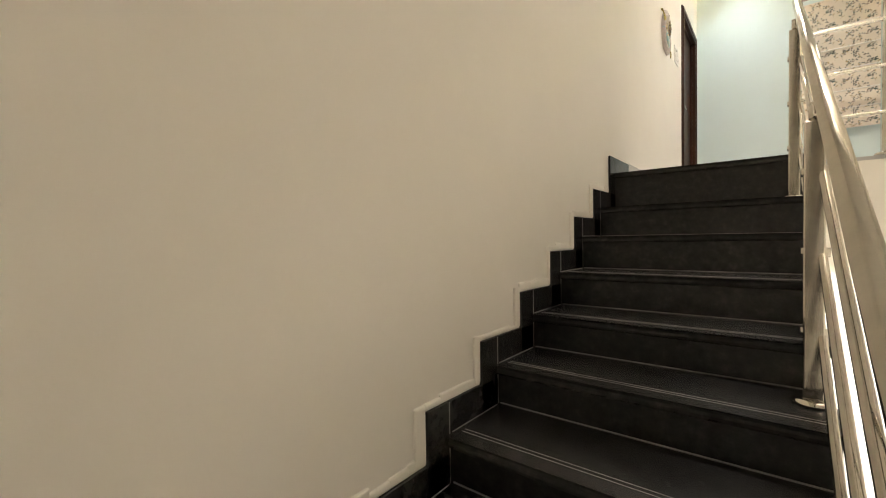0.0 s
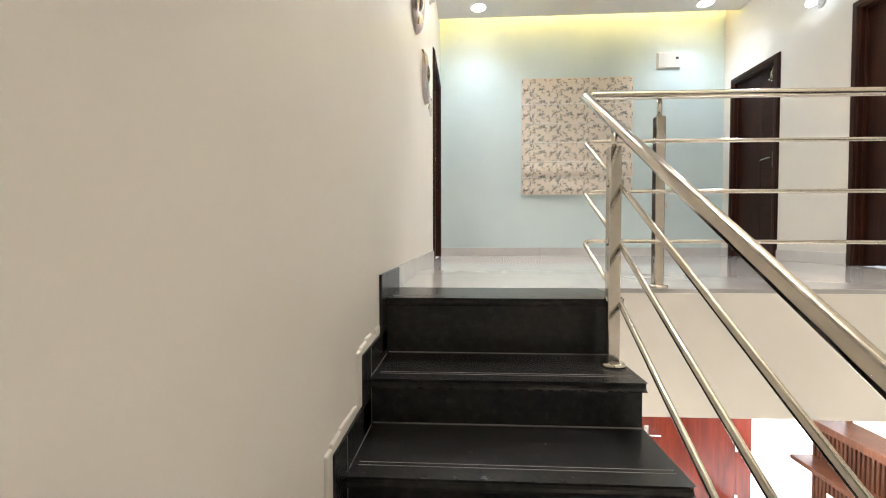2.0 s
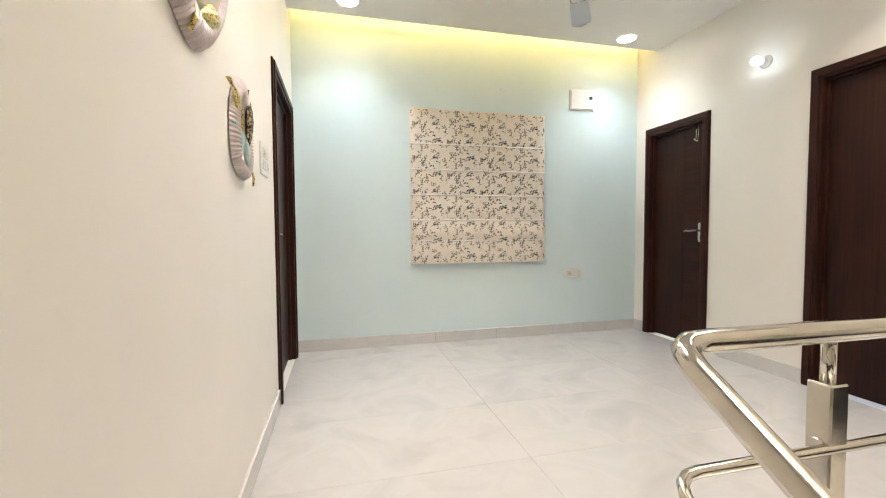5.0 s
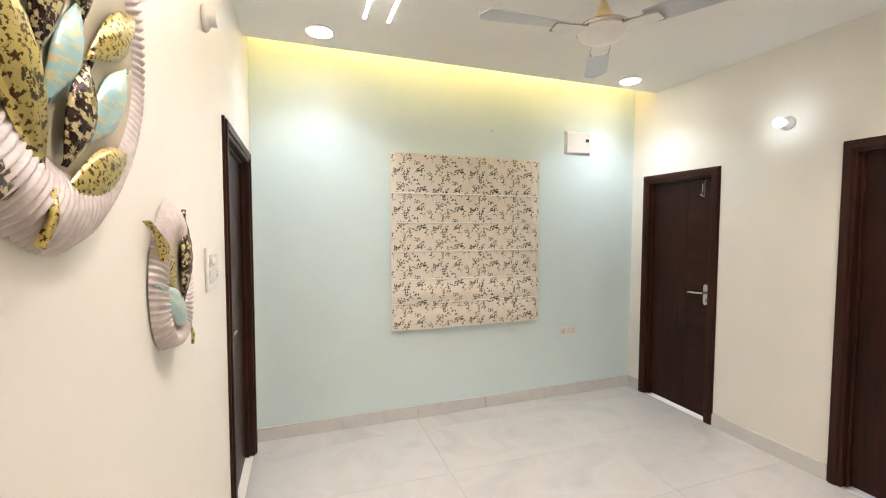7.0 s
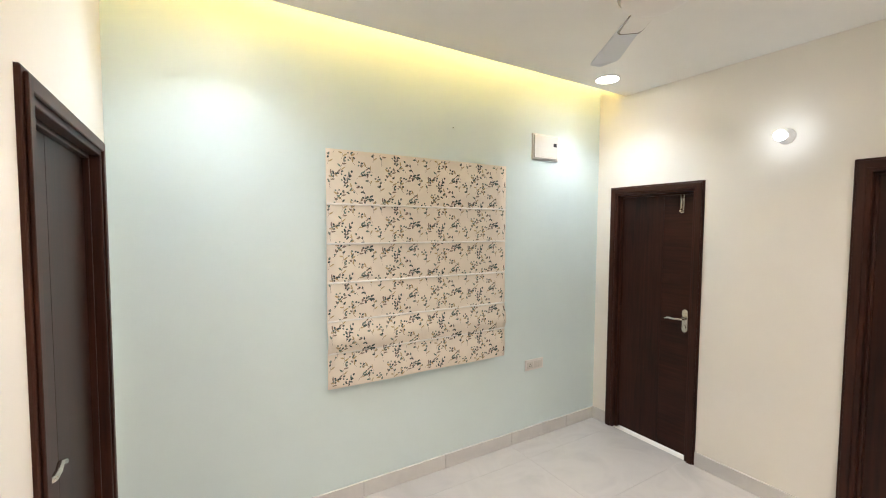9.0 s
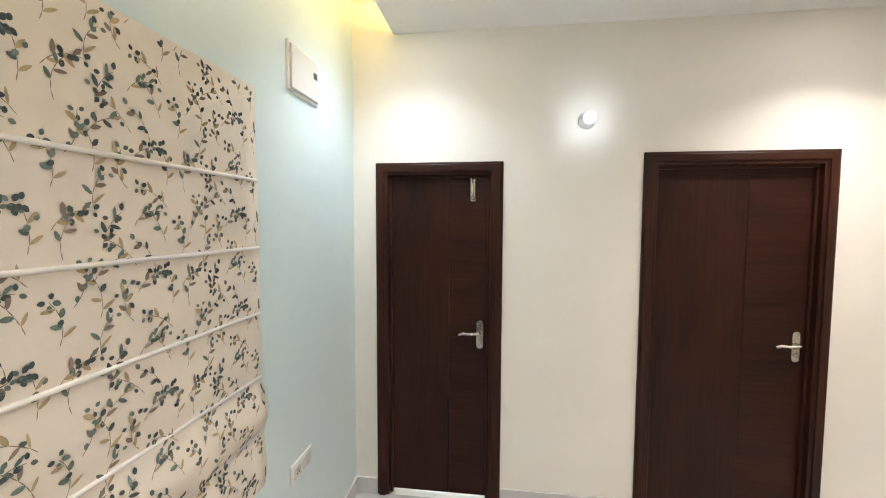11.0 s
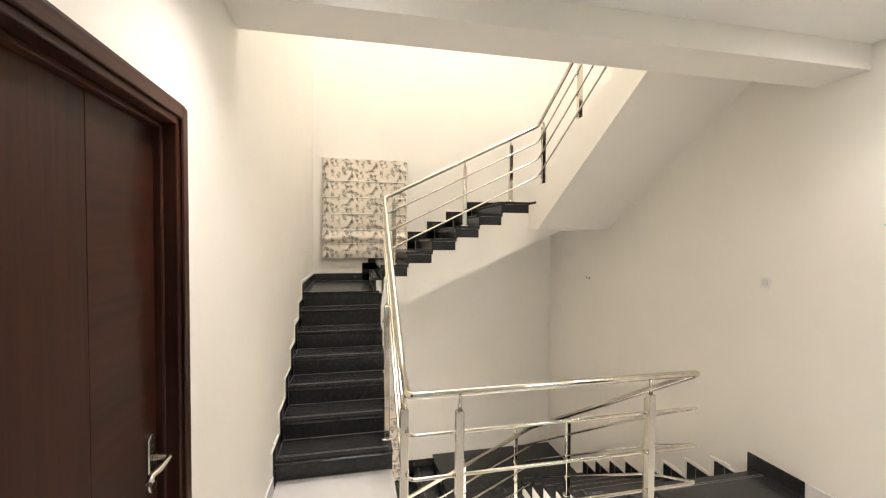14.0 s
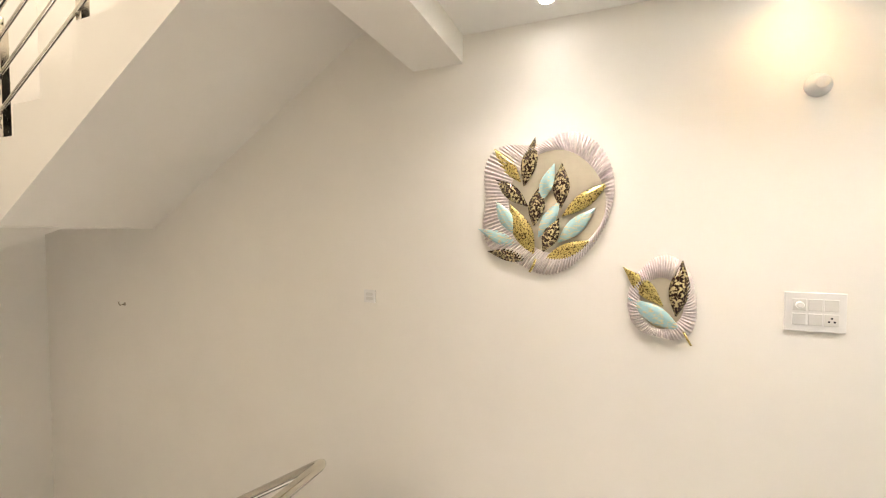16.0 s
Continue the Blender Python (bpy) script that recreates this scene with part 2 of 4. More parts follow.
FABRIC = surface("cream_linen", (0.84, 0.75, 0.63), 0.9, 0, 14, 0.03, 900, 0.06, 0.001, spec=0.1)
CORD = surface("white_blind_rod", (0.85, 0.81, 0.75), 0.6)
LEAF_A = surface("printed_slate_leaf", (0.085, 0.110, 0.104), 0.9, spec=0.1, vary=0.35, scale=30)
LEAF_B = surface("printed_sage_leaf", (0.17, 0.22, 0.18), 0.9, spec=0.1, vary=0.3, scale=30)
LEAF_C = surface("printed_ochre_leaf", (0.50, 0.38, 0.21), 0.9, spec=0.1, vary=0.2, scale=30)
STEM = surface("printed_brown_stem", (0.27, 0.205, 0.16), 0.9, spec=0.1)
PLATE_RIM = surface("mauve_white_ceramic", (0.64, 0.565, 0.535), 0.5, 0, 60, 0.12, 250, 0.3)
PLATE_MID = surface("beige_ceramic", (0.50, 0.44, 0.32), 0.4, 0, 12, 0.08, 250, 0.15)
GOLD = flecked("gold_leaf_enamel", (0.68, 0.54, 0.19), (0.10, 0.06, 0.02), 135, 0.55, 0.28, 0.8)
BROWN = flecked("dark_brown_leaf_enamel", (0.045, 0.024, 0.018), (0.78, 0.64, 0.36), 90, 0.53, 0.26, 0.6)
BLUE = flecked("turquoise_leaf_enamel", (0.40, 0.62, 0.63), (0.70, 0.62, 0.38), 45, 0.56, 0.3, 0.3, (1, 1, 3))
FANW = surface("ivory_fan_enamel", (0.84, 0.81, 0.76), 0.3, 0.0, 8, 0.03, 300, 0.0)
# yellower than the motor; for the rod, cup and top cover
FANGOLD = surface("pale_gold_fan_tone", (0.86, 0.66, 0.34), 0.35, 0.1, 8, 0.03, 300, 0.0)
FANBLADE = surface("silver_grey_blade_enamel", (0.60, 0.615, 0.64), 0.3, 0.1, 8, 0.03, 300, 0.0)
# glow of the added panel over the stairwell
PANEL = glow("added_panel_diffuser", (1.0, 0.97, 0.92), 3)
LIT = glow("led_diffuser", (1.0, 0.96, 0.90), 22)
BULB = glow("cool_bulb_glass", (0.78, 0.90, 1.0), 6)
COVE = glow("yellow_cove_led", (1.0, 0.75, 0.25), 17)
GREY = surface("charcoal_panel", (0.03, 0.03, 0.032), 0.15, 0, 10, 0.1, 200, 0.0)
STONE = surface("pale_paving", (0.62, 0.60, 0.57), 0.6)


# ---- structure ----
def wall(name, label, material, *boxes):
    bm = bmesh.new()
    for b in boxes:
        box(bm, *b)
    return tagged(part(name, bm, material), label, "wall", kind="structure")


T = 0.15
D0 = (2.36, 3.36, 2.045)              # doors: from, to, height
D1 = (2.597, 3.342, 2.022)
D2 = (0.893, 1.845, 2.058)
wall("wall_west", "plain cream painted plaster wall beside the stairs", CREAM,
     (-T, YK - T, -H, 0, D0[0], ZT), (-T, D0[1], -H, 0, YB, ZT), (-T, D0[0], D0[2], 0, D0[1], ZT), (-T, D0[0], -H, 0, D0[1], 0))
wall("wall_east", "cream painted plaster wall with two doors", CREAM,
     (XR, YK - T, -H, XR + T, -0.6, ZT), (XR, -0.6, -0.58, XR + T, D2[0], ZT), (XR, D2[1], -0.58, XR + T, D1[0], ZT), (XR, D1[1], -0.58, XR + T, YB, ZT),
     (XR, D2[0], D2[2], XR + T, D2[1], ZT), (XR, D1[0], D1[2], XR + T, D1[1], ZT), (XR, D2[0], -0.58, XR + T, D2[1], -0.015), (XR, D1[0], -0.58, XR + T, D1[1], -0.015))
wall("wall_north", "pale aqua painted accent wall", AQUA, (-T, YB, -0.58, XR + T, YB + T, ZT))
wall("wall_south", "cream painted back wall of the stairwell", CREAM, (0, YK - T, -H, XR, YK, ZT))
# storey beam, on this floor's edge and on the next one's
wall("beam", "cream painted beam over the edge of the stairwell", CREAM, (0, 0.245, 2.61, XR, 0.535, H))
wall("gallery_beam", "plain cream edge of the gallery floor slab", CREAM, (XW, EDGE - 0.01, -0.58, XR, 0.52, -0.02), (XU, -0.6, -0.58, XR, EDGE - 0.01, -0.02))
wall("upper_gallery_edge", "cream upper landing slab edge", CREAM, (0, 0.0, 2.95, XW, 0.245, H))
wall("upper_floor_wall", "cream wall of the storey above", CREAM, (0, 0.52, H, XR, 0.60, ZT))
ceil = bmesh.new()
box(ceil, 0, 0.535, ZC, XR, 3.235, ZC + 0.012)
box(ceil, 0, 3.20, ZC + 0.012, XR, 3.235, ZC + 0.05)
tagged(part("ceiling", ceil, WHITE), "white false ceiling with an open cove along the aqua wall", "ceiling", kind="structure")
tagged(part("ceiling_slab", boxm(0, 0.52, ZS, XR, YB, ZS + 0.1), WHITE), "white slab above the false ceiling", "ceiling", kind="structure")
tagged(part("stairwell_ceiling", boxm(-T, YK - T, ZT, XR + T, 0.6, ZT + 0.1), WHITE), "unseen white ceiling set high over the stairwell", "ceiling", kind="structure")
tagged(part("lower_ceiling", boxm(0, 0.52, -0.58, XR, YB + T, -0.48), WHITE), "white ceiling of the floor below", "ceiling", kind="structure")
floor = tagged(part("floor", boxm(0, EDGE, -0.1, XR, YB, -0.004), GROUT), "glossy pale vitrified tile floor of the gallery", "floor", kind="structure")
tagged(part("stair_foot_floor", boxm(XU, -0.60, -0.02, XR, EDGE, -0.0005), TILE), "glossy pale tile strip before the upper flight", "floor", kind="structure")
tagged(part("lower_floor", boxm(-T, YK - T, -H - 0.1, 9, 9, -H), MARBLE), "bright polished marble floor of the storey below", "floor", kind="structure")

# cove light strip behind the ceiling's lip
cove = thing("cove_light", "yellow led strip hidden in the ceiling cove", "light")
part("led_strip", boxm(0.02, 3.12, ZC + 0.035, XR - 0.02, 3.135, ZC + 0.065), COVE, cove)

# skirting
sk = bmesh.new()
box(sk, 0, 0.262, 0, 0.012, D0[0], 0.1, 0.002)
box(sk, 0, D0[1], 0, 0.012, YB, 0.1, 0.002)
tagged(part("baseboard_west", sk, SKIRT), "grey tile skirting along the stair wall", "skirting", kind="structure")
sk = bmesh.new()
x = 0.012
while x < XR - 0.02:
    x2 = min(x + 0.598, XR - 0.012)
    box(sk, x, YB - 0.012, 0, x2, YB, 0.1, 0.002)
    x += 0.6
tagged(part("baseboard_north", sk, SKIRT), "grey tile skirting along the aqua wall", "skirting", kind="structure")
sk = bmesh.new()
for a, b in ((D1[1], YB), (D2[1], D1[0]), (-0.6, D2[0])):
    box(sk, XR - 0.012, a, 0, XR, b, 0.1, 0.002)
tagged(part("baseboard_east", sk, SKIRT), "grey tile skirting along the door wall", "skirting", kind="structure")

# ---- stairs ----
def nosed(bm, axis, back, nose, lo, hi, z, sign):
    """A tread slab with a rounded nose; axis is the way of climbing."""
    th, r = 0.03, 0.015
    prof = [(back, z - th)]
    for k in range(7):
        a = -math.pi / 2 + math.pi * k / 6
        prof.append((nose - sign * r + sign * r * math.cos(a) * 1.0, z - r + r * math.sin(a)))
    prof.append((back, z))
    if axis == "y":
        prism(bm, prof, lo, hi, "x")
    else:
        prism(bm, [(p, q) for p, q in prof], lo, hi, "y")
    return bm


def dusty_lines(parent, axis, sign, nose, back, low, lo, hi, z):
    """Two cut lines near the nose and the pale joint under the next riser."""
    for d in (0.040, 0.056):
        a, b = sorted((nose - sign * -d, nose - sign * -(d + 0.0028)))
        bm = boxm(lo + 0.03, a, z - 0.001, hi - 0.02, b, z + 0.0004) if axis == "y" else boxm(a, lo + 0.03, z - 0.001, b, hi - 0.02, z + 0.0004)
        part("cut_line", bm, DUST, parent)
    a, b = sorted((nose + sign * 0.0140, nose + sign * 0.018))
    bm = boxm(lo + 0.015, a, low + 0.0002, hi - 0.006, b, low + 0.0035) if axis == "y" else boxm(a, lo + 0.015, low + 0.0002, b, hi - 0.006, low + 0.0035)
    part("joint", bm, DUST, parent)


def flight(name, label, axis, sign, start, going, levels, lo, hi, z0, end=None, skirt=None, clad=None, slab=0.16, foot=None, under=None, string=False):
    """Treads at the given levels. axis and sign: the way of climbing; start: the first riser; lo, hi: across. skirt: the wall and the side it faces."""
    st = thing(name, label, "stairs")
    rough = random.Random(name)
    low = z0
    outline = []
    for i, z in enumerate(levels):
        a = start + sign * going * i
        b = start + sign * going * (i + 1)
        last = i == len(levels) - 1
        if last and end is not None:
            b = end
        t0, t1 = a - sign * 0.018, b + sign * 0.012
        part("tread", nosed(bmesh.new(), axis, t1, t0, lo, hi - (0.022 if string else 0), z, sign), GRANITE, st)
        dusty_lines(st, axis, sign, t0, t1, low, lo, hi - (0.022 if string else 0), z)
        r = bmesh.new()
        ra, rb = sorted((a, a + sign * 0.018))
        if axis == "y":
            box(r, lo, ra, low, hi - (0.024 if string else 0.004), rb, z - 0.03)
        else:
            box(r, ra, lo + 0.004, low, rb, hi - 0.004, z - 0.03)
        part("riser", r, GRANITE, st)
        if skirt is not None:
            w, side = skirt
            w0, w1 = sorted((w, w + side * 0.012))
            a2, b2 = sorted((a - sign * 0.012 if i else a - sign * 0.1, b - sign * 0.012 if not last else b))
            s = bmesh.new()
            if axis == "y":
                if i:
                    box(s, w0, a2, z + 0.001, w1, b2, z + 0.095, 0.002)
                else:
                    box(s, w0, min(a, b2) if sign > 0 else a2, z + 0.001, w1, b2 if sign > 0 else a, z + 0.095, 0.002)
                c0, c1 = sorted((a - sign * 0.112, a - sign * 0.014))
                box(s, w0, c0, low + 0.002, w1, c1, z + 0.095, 0.002)
            else:
                box(s, a2, w0, z + 0.001, b2, w1, z + 0.095, 0.002)
                c0, c1 = sorted((a - sign * 0.112, a - sign * 0.014))
                box(s, c0, w0, low + 0.002, c1, w1, z + 0.095, 0.002)
            part("skirting", s, GRANITE, st)
            if axis == "y":
                j = bmesh.new()
                h0, h1 = sorted((w, w + side * 0.0128))
                g0, g1 = sorted((a - sign * 0.0145, a - sign * 0.0118))
                box(j, h0, g0, low + 0.003, h1, g1, z + 0.093)
                g0, g1 = sorted((a, b - sign * 0.02))
                box(j, h0, g0, z + 0.0003, h1, g1, z + 0.0028)
                part("joint", j, DUST, st, "pale dusty joint line")
                lip = bmesh.new()
                v0, v1 = sorted((w - side * 0.012, w + side * 0.008))
                d0, d1 = sorted((a - sign * 0.114, b - sign * 0.114))
                for k in range(4):
                    box(lip, v0, d0 + (d1 - d0) * k / 4 - 0.004, z + 0.0955, v1 - side * 0.001 * k, d0 + (d1 - d0) * (k + 1) / 4 + 0.004, z + rough.uniform(0.110, 0.134), 0.006, 2)
                d0, d1 = sorted((a - sign * 0.1125, a - sign * rough.uniform(0.135, 0.158)))
                box(lip, v0, d0, low + 0.10, v1, d1, z + 0.116, 0.006, 2)
                part("plaster_edge", lip, CREAM, st, "rough cream plaster edge above the skirting")
        if clad is not None:
            c = bmesh.new()
            e0, e1 = sorted((a + sign * 0.002, b - sign * 0.002))
            if axis == "x":
                k0, k1 = sorted((clad - 0.012, clad))
                box(c, e0, k0, z - 0.125, e1, k1, z - 0.031)
            part("end_facing", c, GRANITE, st)
        outline += [(a + sign * 0.018, low - 0.03 if i else low - 0.06), (a + sign * 0.018, z - 0.03)]
        low = z
    e = end if end is not None else start + sign * going * len(levels)
    outline.append((e, levels[-1] - 0.03))
    if under:
        outline += under
    else:
        outline.append((e, levels[-1] - 0.03 - slab - 0.04))
        if end is not None:
            k = start + sign * going * (len(levels) - 1) + sign * 0.12
            outline.append((k, levels[-1] - 0.03 - slab - 0.04))
        if foot is not None:
            outline.append(foot)
    if string:
        edge, low = [], z0
        for i, z in enumerate(levels):
            a = start + sign * going * i - sign * 0.02
            edge += [(a, low + 0.006), (a, z + 0.006)]
            low = z
        edge += [(e, levels[-1] + 0.006), (e, levels[-1] - 0.30), (foot[0], foot[1] - 0.03), (foot[0], z0 + 0.006)]
        part("string", prism(bmesh.new(), edge, hi - 0.021, hi + 0.004, "x"), CREAM, st, "white painted stepped string")
    body = bmesh.new()
    prism(body, outline, lo + 0.001, hi - 0.002, "x" if axis == "y" else "y")
    part("slab", body, CREAM, st, "cream painted stair slab")
    return st


LOW = [-1.25, -1.105, -0.955, -0.815, -0.681, -0.535, -0.376, -0.219]   # treads of the flight walked up
G = 0.275
TOPY = -0.032                         # riser of the top step
first = TOPY - G * 8
# flight walked up: along the stair wall
flight("lower_stair_flight", "black granite stair flight with grooved nosings", "y", 1, first, G, LOW, 0.0, XW, -1.395, None, (0.0, 1), foot=(first + 0.05, -1.60))
top = thing("top_step", "black granite top step at the gallery floor", "stairs")
part("tread", nosed(bmesh.new(), "y", 0.262, TOPY - 0.018, 0.0, XW + 0.03, 0.0005, 1), GRANITE, top)
part("riser", boxm(0, TOPY, -0.219, XW, TOPY + 0.018, -0.03), GRANITE, top)
dusty_lines(top, "y", 1, TOPY - 0.018, 0.262, -0.219, 0.0, XW, 0.0005)
s = bmesh.new()
box(s, 0, TOPY - 0.105, -0.200, 0.012, TOPY - 0.014, 0.095, 0.002)
box(s, 0, TOPY - 0.014, 0.001, 0.012, 0.26, 0.095, 0.002)
part("skirting", s, GRANITE, top)
part("slab", boxm(0, TOPY + 0.018, -0.35, XW, EDGE, -0.031), CREAM, top, "cream painted slab edge")
part("slab", boxm(0, EDGE, -0.58, XW, 0.52, -0.1), CREAM, top, "cream painted slab edge")


def storey(dz, names, third):
    """Door-wall flight, back flight and, for the storey above, the stair-wall flight."""
    one = [dz + 0.1543 * (i + 1) for i in range(7)]
    flight(names[0], "black granite stair flight along the door wall", "y", -1, -0.60, 0.267, one, XU, XR, dz, YK, (XR, -1), foot=(-0.75, dz - 0.04))
    back = thing("landing_skirting", "black granite skirting behind the landing", "skirting")
    part("strip", boxm(2.64, YK, dz + 1.082, XR - 0.013, YK + 0.012, dz + 1.178, 0.002), GRANITE, back)
    rise = 0.141 if third else 0.145
    x0 = XU + 0.238
    flight(names[3], "black granite first step of the back flight", "x", -1, 2.62, 0.079, [dz + 1.08 + rise], YK, -2.2, dz + 1.08, None, (YK, 1), under=[(2.541, dz + 1.05), (2.60, dz + 1.05)])
    n = 7 if third else 4
    two = [dz + 1.08 + rise * (i + 1) for i in range(1, n)]
    stop = 0.0 if third else x0 - 0.267 * 4
    under = [(0.0, dz + 1.76), (0.46, dz + 1.757), (2.50, dz + 0.845), (XU - 0.001, dz + 0.81)] if third else [(stop, dz + 1.24), (2.43, dz + 0.862), (XU - 0.001, dz + 0.80)]
    flight(names[1], "black granite stair flight along the back wall", "x", -1, x0 - 0.267, 0.267, two, YK, YF, dz + 1.08 + rise, stop, (YK, 1), YF, under=under)
    if third:
        z3 = two[-1]
        turn = thing("upper_corner_landing", "black granite landing in the stairwell corner", "stairs")
        part("tread", boxm(0, YF + 0.001, z3 - 0.03, XW - 0.022, -1.885, z3), GRANITE, turn)
        part("slab", boxm(0.001, YF + 0.001, dz + 1.76, XW, -1.90, z3 - 0.031), CREAM, turn, "cream painted slab")
        three = [z3 + (dz + H - z3) / 7 * (i + 1) for i in range(7)]
        flight(names[2], "black granite stair flight under the upper landing", "y", 1, -1.90, 0.271, three, 0.0, XW, z3, None, (0.0, 1), foot=(-1.91, dz + 1.76), slab=0.21, string=True)


storey(0.0, ("door_wall_stair_flight", "back_stair_flight", "upper_stair_flight", "back_stair_first_step"), True)
storey(-H, ("lower_door_wall_stair_flight", "lower_back_stair_flight", "", "lower_back_stair_first_step"), False)
land = thing("corner_landing", "black granite corner landing below the flight", "stairs")
part("slab", boxm(0, YK, -1.62, 1.74, YF, -1.426), CREAM, land, "cream painted slab")
part("riser", boxm(1.722, YK, -1.56, 1.74, YF, -1.426), GRANITE, land)
part("tread", boxm(0, YK, -1.425, 1.758, YF, -1.395), GRANITE, land)


# ---- railings ----
def post(parent, x, y, z, top, gap=0.095):
    """A square steel post with a round pin to the rail and a turned flange at its foot."""
    p = part("post", boxm(x - 0.0205, y - 0.0205, z + 0.004, x + 0.0205, y + 0.0205, top - gap, 0.003), STEEL, parent)
    part("pin", tube(bmesh.new(), [(x, y, top - gap - 0.001), (x, y, top - 0.012)], 0.011), STEEL, p)
    part("flange", lathe(bmesh.new(), [(0.044, 0.0), (0.046, 0.004), (0.042, 0.012), (0.036, 0.015)], 24, (x, y, z + 0.001)), STEEL, p)
    return p


def lug(parent, p):
    q = Vector(p)
    part("bar_collar", tube(bmesh.new(), [q - Vector((0.025, 0, 0)), q + Vector((0.031, 0, 0))], 0.012, 12), STEEL, parent)


def round_bend(a, b, c, r=0.05, n=4):
    a, b, c = Vector(a), Vector(b), Vector(c)
    p, q = b + (a - b).normalized() * r, b + (c - b).normalized() * r
    return [p.lerp(b, k / n).lerp(b.lerp(q, k / n), k / n) for k in range(n + 1)]


def railing(name, label, line, posts, r=0.0192, bars=(0.205, 0.43, 0.655), near=None):
    """A handrail along the line, three bars under it and posts (x, y, foot, rail); near draws the bars closer to the rail at a point."""
    rl = thing(name, label, "railing")

    def path(d):
        pts = [Vector(p) - Vector((0, 0, d * k)) for p, k in zip(line, near or [1] * len(line))]
        out = [pts[0]]
        for a, b, c in zip(pts, pts[1:], pts[2:]):
            out += round_bend(a, b, c)
        return out + [pts[-1]]
    part("handrail", tube(bmesh.new(), path(0), r, 18), STEEL, rl)
    for d in bars:
        part("bar", tube(bmesh.new(), path(d), 0.0093, 12), STEEL, rl)
    for x, y, z, t in posts:
        p = post(rl, x, y, z, t, 0.06 if y < 0 else 0.095)
        for d in bars:
            lug(p, (x, y, t - d * (1 if y > 0 else 0.90 if z < 0 else 0.84)))
    return rl


RZ = 0.868
SL = 0.593                            # fall of the lower rail
def lowrail(y):
    return RZ - SL * (0.285 - y)


railing("gallery_railing", "polished stainless steel railing round the stairwell with three bars",
        [(0.852, -2.22, lowrail(-2.22)), (0.850, -0.15, lowrail(-0.15)), (0.850, 0.285, RZ), (2.575, 0.285, RZ - 0.008), (2.555, -0.12, RZ + 0.01), (2.53, -1.98, 2.06), (0.858, -1.93, 2.885), (0.858, 0.28, 4.13)],
        [(0.830, -0.165, -0.219, lowrail(-0.165)), (0.835, -1.25, -0.815, lowrail(-1.25)), (1.19, 0.30, 0.0, RZ), (2.31, 0.30, 0.0, RZ), (2.585, 0.22, 0.0, RZ),
         (2.60, -0.74, 0.154, 1.21), (2.42, -2.145, 1.362, 2.10), (1.63, -2.145, 1.785, 2.50), (1.09, -2.145, 2.067, 2.77), (0.83, -1.86, 2.229, 2.92), (0.83, -1.13, 2.553, 3.335), (0.84, -0.2, 3.2, 3.85)], near=(0.90, 0.90, 1, 1, 1, 0.84, 0.84, 0.84))
railing("lower_railing", "polished stainless steel railing of the lower stairs",
        [(0.852, -2.05, -0.52), (2.50, -2.05, -1.26), (2.55, -0.12, -2.33), (2.57, 0.1, -2.33)],
        [(1.0, -2.145, -1.395, -0.56), (1.62, -2.145, -1.395, -0.85), (2.40, -2.145, -1.83, -1.20), (2.60, -0.74, -H + 0.154, -1.98)])


# ---- doors ----
def round_ends(bm, y, r, lo, hi):
    """Pulls the corners of a narrow upright plate in to half-round ends."""
    bmesh.ops.subdivide_edges(bm, edges=[e for e in bm.edges if abs(e.verts[0].co.z - e.verts[1].co.z) > 0.05], cuts=24)
    bmesh.ops.subdivide_edges(bm, edges=[e for e in bm.edges if abs(e.verts[0].co.y - e.verts[1].co.y) > r], cuts=8)
    for v in bm.verts:
        d = min(v.co.z - lo, hi - v.co.z)
        if d < r:
            w = math.sqrt(max(0.0, r * r - (r - max(d, 0.0)) ** 2)) / r
            v.co.y = y + (v.co.y - y) * max(w, 0.12)


